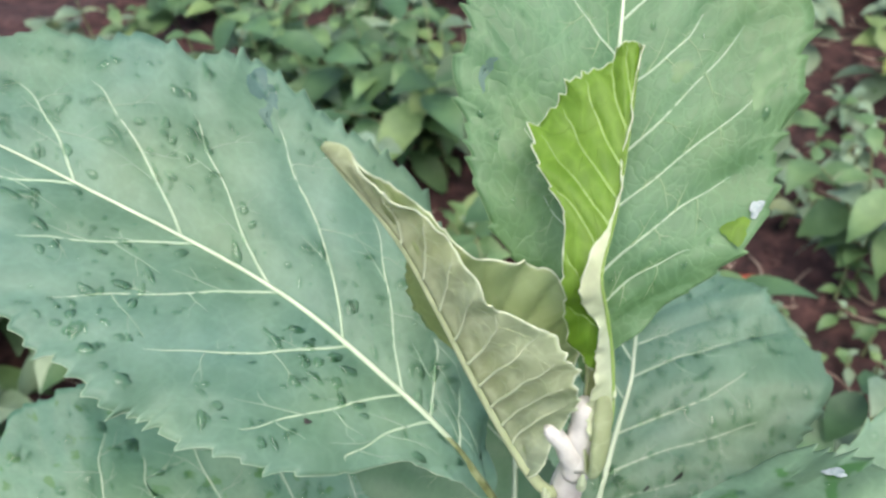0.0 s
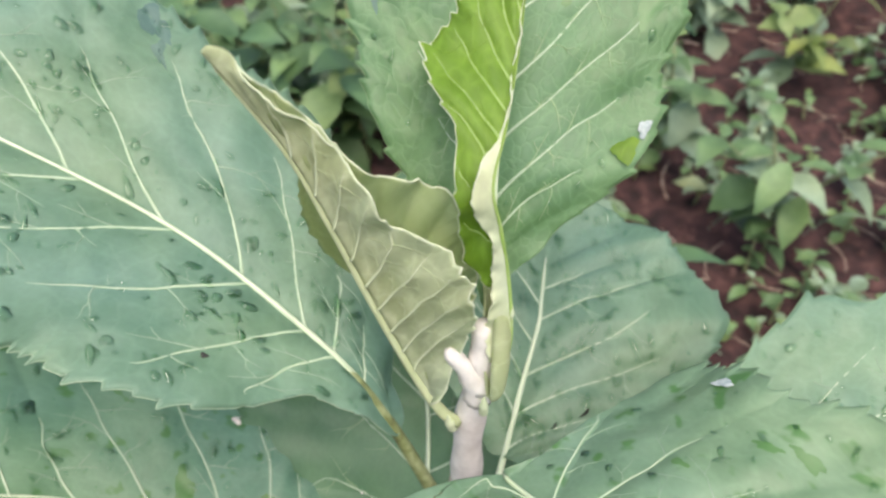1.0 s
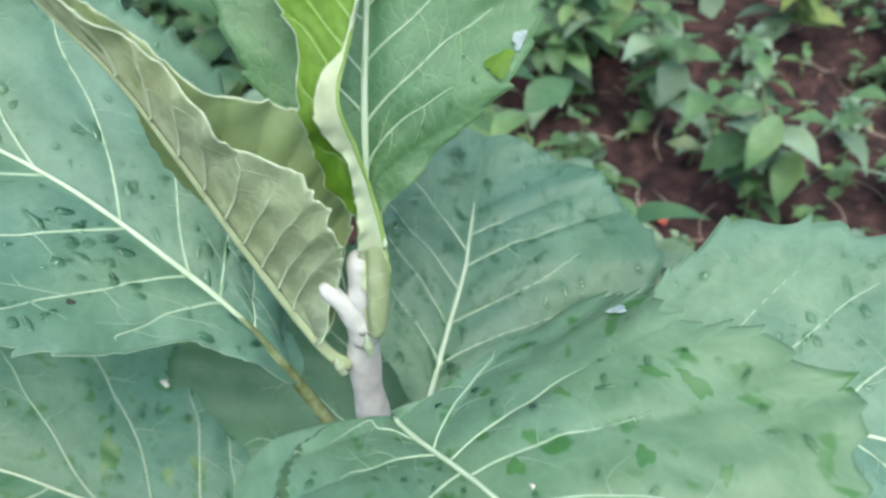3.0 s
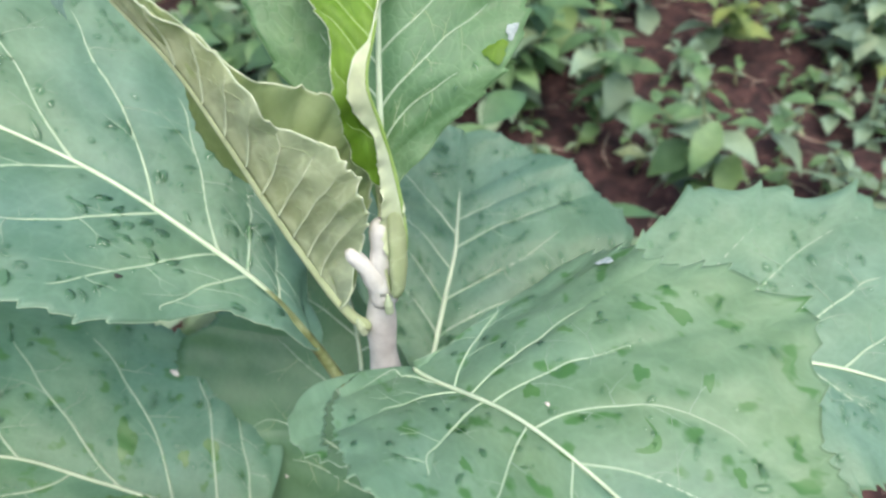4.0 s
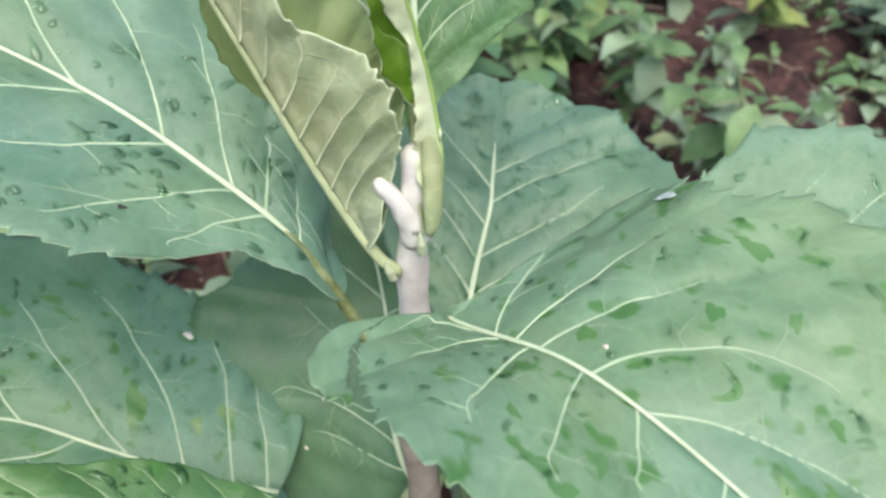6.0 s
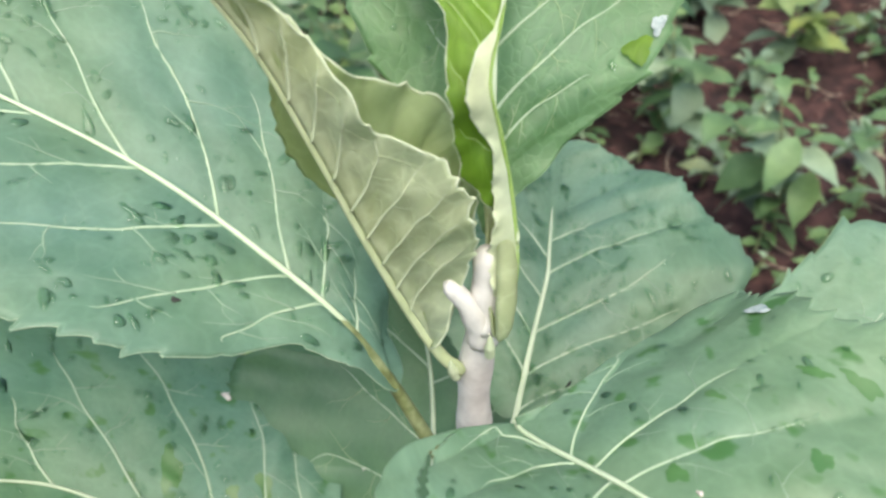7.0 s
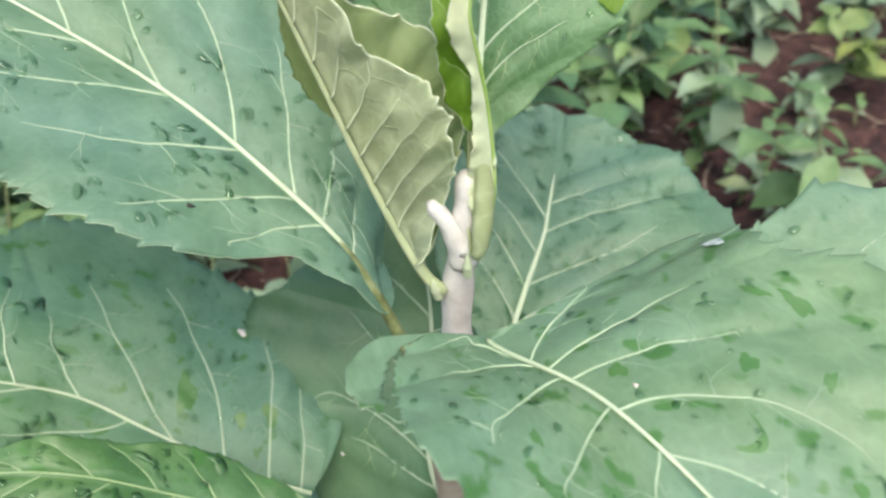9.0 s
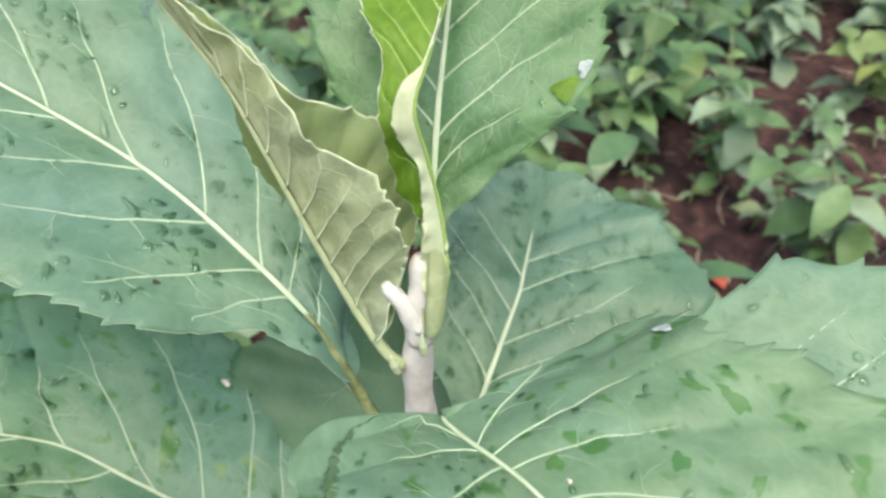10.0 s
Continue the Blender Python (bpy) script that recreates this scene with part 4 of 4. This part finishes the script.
# ---- weeds and litter on the ground ----
def weed_leaf_mesh(name, long, wide, material, point=1.0):
    verts, faces, uv = [], [], []
    nu, nv = 9, 4
    for i in range(nu):
        s = i / (nu - 1)
        w = wide * 0.5 * math.sin(math.pi * s ** (0.72 / point)) ** 1.05 * (1 + 0.06 * math.sin(i * 2.4)) + 0.0006
        for j in range(-nv // 2, nv // 2 + 1):
            t = j / (nv / 2)
            verts.append((long * (s - 0.25 * s * s * 0.3), t * w, long * (0.10 * math.sin(s * 2.6) - 0.22 * s * s) + abs(t) * w * 0.16))
            uv.append((s * long, t * w))
    m = nv + 1
    for i in range(nu - 1):
        for j in range(m - 1):
            faces.append((i * m + j, (i + 1) * m + j, (i + 1) * m + j + 1, i * m + j + 1))
    me = bpy.data.meshes.new(name)
    me.from_pydata(verts, [], faces)
    layer = me.uv_layers.new(name="UVMap")
    for lp in me.loops:
        layer.data[lp.index].uv = uv[lp.vertex_index]
    me.materials.append(material)
    me.polygons.foreach_set("use_smooth", [True] * len(me.polygons))
    return me


LEAF_MESHES = [[weed_leaf_mesh("weed_leaf", 0.065 * a, 0.036 * a * b, m, c) for a, b, c in ((1.0, 1.0, 1.0), (0.8, 1.25, 1.15), (1.25, 0.8, 0.9))] for m in M_WEED]


def build_weed(seed, tall, nodes, tint, size=1.0, branches=(1, 3)):
    r = random.Random(seed)
    top = new("weed" if branches[1] > 1 else "seedling")
    lean = Vector((r.uniform(-0.25, 0.25), r.uniform(-0.25, 0.25), 1)) * tall
    stems = [(Vector((0, 0, 0)), lean)]
    for _ in range(r.randint(*branches)):
        k = r.uniform(0.2, 0.55)
        stems.append((lean * k, lean * k + Vector((r.uniform(-0.6, 0.6), r.uniform(-0.6, 0.6), r.uniform(0.35, 0.7))) * tall * 0.75))
    for a, b in stems:
        path = [a + (b - a) * s + Vector((0.05, 0.03, 0)) * tall * math.sin(s * 3) for s in np.linspace(0, 1, 8)]
        v, f = tube([tuple(p) for p in path], [0.0032 * (1 - 0.6 * s) for s in np.linspace(0, 1, 8)], 6, up=(1, 0.2, 0.1))
        mesh_object("weed_stem", v, f, M_WEED_STEM, top)
        turn = r.uniform(0, 6.28)
        for i in range(nodes):
            s = (i + 1.0) / nodes
            at_ = path[min(7, int(s * 7))]
            for half in (0, math.pi):
                ob = new("leaf", r.choice(LEAF_MESHES[tint if r.random() < 0.85 else (tint + 1) % 2]))
                k = size * r.uniform(0.55, 1.2) * (1.15 - 0.5 * s)
                ob.matrix_local = Matrix.Translation(at_) @ Euler((r.uniform(-0.4, 0.4), r.uniform(-0.45, 0.6), turn + half + r.uniform(-0.3, 0.3))).to_matrix().to_4x4() @ Matrix.Scale(k, 4)
                ob.parent = top
            turn += 1.45
    names = ["green", "grey-green", "yellow-green", "dark green"]
    if branches[1] > 1:
        return tagged(top, f"small {names[tint]} weed with oval leaves growing in soil", "weed", "weeds on the soil")
    return tagged(top, f"tiny {names[tint]} weed seedling on bare soil", "seedling", "seedlings on the soil")


WEEDS = [build_weed(11, 0.15, 3, 0, 1.2), build_weed(12, 0.28, 4, 1, 1.6), build_weed(13, 0.11, 2, 1, 1.1), build_weed(14, 0.34, 5, 0, 1.7), build_weed(15, 0.20, 3, 2, 1.5), build_weed(16, 0.36, 5, 3, 2.1), build_weed(17, 0.09, 2, 1, 0.9), build_weed(18, 0.05, 2, 1, 0.8, (0, 0)), build_weed(19, 0.08, 3, 0, 0.7, (0, 0)), build_weed(20, 0.06, 2, 0, 0.8, (0, 0)), build_weed(21, 0.11, 3, 1, 0.9, (0, 1))]


def soil_height(x, y):
    return 0.035 * noise.fractal(Vector((x * 5, y * 5, 0.3)), 0.9, 2.0, 4) - 0.012


def scatter_weeds():
    r = random.Random(5)
    spots = []
    used = set()
    for _ in range(9000):
        if len(spots) >= 212:
            break
        x, y = r.uniform(-1.2, 1.8), r.uniform(0.25, 2.7)
        dense = (0.85 if y < 2.0 else 0.5) if x < 0.3 else (0.95 if y > 1.4 else 0.78)
        dense *= 0.55 + 0.9 * noise.noise(Vector((x * 2.3, y * 2.3, 4)))
        if x > 0.25 and 0.7 < y < 1.15 and x < 0.9:
            dense *= 0.7
        if r.random() > dense or any((x - a) ** 2 + (y - b) ** 2 < 0.07**2 for a, b in spots):
            continue
        spots.append((x, y))
        back = x < 0.3
        k = r.choice([3, 5, 1, 3, 5, 0] if back else ([0, 2, 6, 3, 0, 2, 1, 1] if x < 0.6 else ([0, 2, 6, 6, 2, 0, 1, 4] if y < 1.5 else [0, 1, 3, 2, 1, 4])))
        m = Matrix.Translation((x, y, soil_height(x, y))) @ Matrix.Rotation(r.uniform(0, 6.28), 4, "Z")
        if k in used:
            copy_thing(WEEDS[k], m)
        else:
            used.add(k)
            WEEDS[k].matrix_basis = m


scatter_weeds()


def scatter_seedlings():
    r = random.Random(21)
    for i in range(115):
        x, y = (r.uniform(0.1, 1.8), r.uniform(0.45, 2.1)) if i % 2 else (r.uniform(0.2, 1.2), r.uniform(0.6, 1.6))
        k = 7 + i % 4
        m = Matrix.Translation((x, y, soil_height(x, y))) @ Matrix.Rotation(r.uniform(0, 6.28), 4, "Z")
        if i < 4:
            WEEDS[k].matrix_basis = m
        else:
            copy_thing(WEEDS[k], m)


scatter_seedlings()


def scatter_litter():
    r = random.Random(8)
    verts, faces = [], []
    for _ in range(2600):
        x, y = r.uniform(-1.3, 2.0), r.uniform(-0.2, 2.6)
        s = 0.003 + 0.012 * r.random() ** 3
        c = Vector((x, y, soil_height(x, y) + s * 0.3))
        base = len(verts)
        for q in range(3):
            for j in range(5):
                a = j * 1.2566 + q * 0.5
                rad = (0.75, 1.0, 0.5)[q] * s * r.uniform(0.7, 1.25)
                verts.append(c + Vector((rad * math.cos(a), rad * math.sin(a), (q - 1) * s * 0.6)))
        for q in range(2):
            for j in range(5):
                faces.append((base + q * 5 + j, base + q * 5 + (j + 1) % 5, base + (q + 1) * 5 + (j + 1) % 5, base + (q + 1) * 5 + j))
        faces.append(tuple(base + 10 + j for j in range(5)))
    tagged(mesh_object("soil_clods", verts, faces, M_CLOD, smooth=False), "loose reddish crumbs and clods of soil", "soil clods", kind="stuff")
    verts, faces = [], []
    for _ in range(900):
        x, y = r.uniform(-1.2, 2.0), r.uniform(0.0, 2.5)
        a, l = r.uniform(0, 6.28), r.uniform(0.02, 0.11)
        d = Vector((math.cos(a), math.sin(a), r.uniform(-0.1, 0.25)))
        p = [Vector((x, y, soil_height(x, y) + 0.006)) + d * l * t + Vector((-d.y, d.x, 0)) * l * 0.15 * math.sin(t * 3) for t in np.linspace(0, 1, 6)]
        tv, tf = tube([tuple(q) for q in p], [0.0016 * r.uniform(0.5, 1.2)] * 6, 5)
        faces += [tuple(i + len(verts) for i in q) for q in tf]
        verts += tv
    tagged(mesh_object("dry_litter", verts, faces, M_STRAW), "dry brown straw and twigs scattered on soil", "litter", kind="stuff")


scatter_litter()


def grass_blade(points, wide):
    path = spline(points, np.linspace(0, 1, 24))
    verts, faces = [], []
    for i, p in enumerate(path):
        s = i / 23
        w = wide * (1 - s**2.2) * 0.5 + 0.0004
        for k in (-1, 0, 1):
            verts.append((p[0] + k * w * 0.8, p[1] + k * w * 0.5, p[2] - abs(k) * w * -0.35))
    for i in range(23):
        for k in range(2):
            faces.append((i * 3 + k, i * 3 + k + 1, (i + 1) * 3 + k + 1, (i + 1) * 3 + k))
    ob = mesh_object("grass_blade", verts, faces, M_WEED[1], uv=[(v[0], v[2]) for v in verts])
    return tagged(ob, "long pale arching grass blade rising from soil", "grass", "grass blades")


grass_blade([(0.95, 1.10, 0.0), (0.97, 1.16, 0.14), (1.02, 1.24, 0.24), (1.10, 1.30, 0.27)], 0.022)
grass_blade([(0.80, 0.98, 0.0), (0.86, 0.96, 0.08), (0.95, 0.93, 0.09), (1.05, 0.90, 0.05)], 0.014)
grass_blade([(0.62, 0.92, 0.0), (0.66, 0.90, 0.07), (0.74, 0.86, 0.08), (0.83, 0.84, 0.03)], 0.013)


def fallen_leaf(x, y, turn, size, material, label):
    verts, faces = [], []
    for i in range(9):
        s = i / 8
        w = size * 0.3 * math.sin(math.pi * s**0.8) + 0.0005
        for k in (-1, -0.5, 0, 0.5, 1):
            verts.append((size * (s - 0.5), k * w, 0.008 + size * 0.12 * math.sin(s * 5) + abs(k) * w * 0.4))
    for i in range(8):
        for k in range(4):
            faces.append((i * 5 + k, (i + 1) * 5 + k, (i + 1) * 5 + k + 1, i * 5 + k + 1))
    ob = mesh_object("fallen_leaf", verts, faces, material)
    ob.matrix_basis = Matrix.Translation((x, y, soil_height(x, y))) @ Matrix.Rotation(turn, 4, "Z")
    return tagged(ob, label, "fallen leaf", "fallen leaves")


# weeds under the gap between the low leaves
for x, y, k in ((-0.20, 0.34, 3), (-0.30, 0.47, 0), (-0.08, 0.50, 3), (-0.24, 0.22, 1)):
    copy_thing(WEEDS[k], Matrix.Translation((x, y, soil_height(x, y))) @ Matrix.Rotation(9 * x, 4, "Z"))
# the yellowing weed beyond the bare soil
copy_thing(WEEDS[4], Matrix.Translation((0.71, 1.47, soil_height(0.71, 1.47))) @ Matrix.Rotation(0.8, 4, "Z") @ Matrix.Scale(1.25, 4))
fallen_leaf(0.44, 1.31, 0.5, 0.06, M_RED, "red dry fallen leaf on dark soil")
fallen_leaf(0.35, 0.86, 2.1, 0.05, M_RED, "red dry fallen leaf on dark soil")
fallen_leaf(0.95, 1.35, 1.1, 0.09, M_STRAW, "brown dry fallen leaf on dark soil")
fallen_leaf(-0.12, 0.42, 1.9, 0.07, M_RED, "red dry fallen leaf on dark soil")
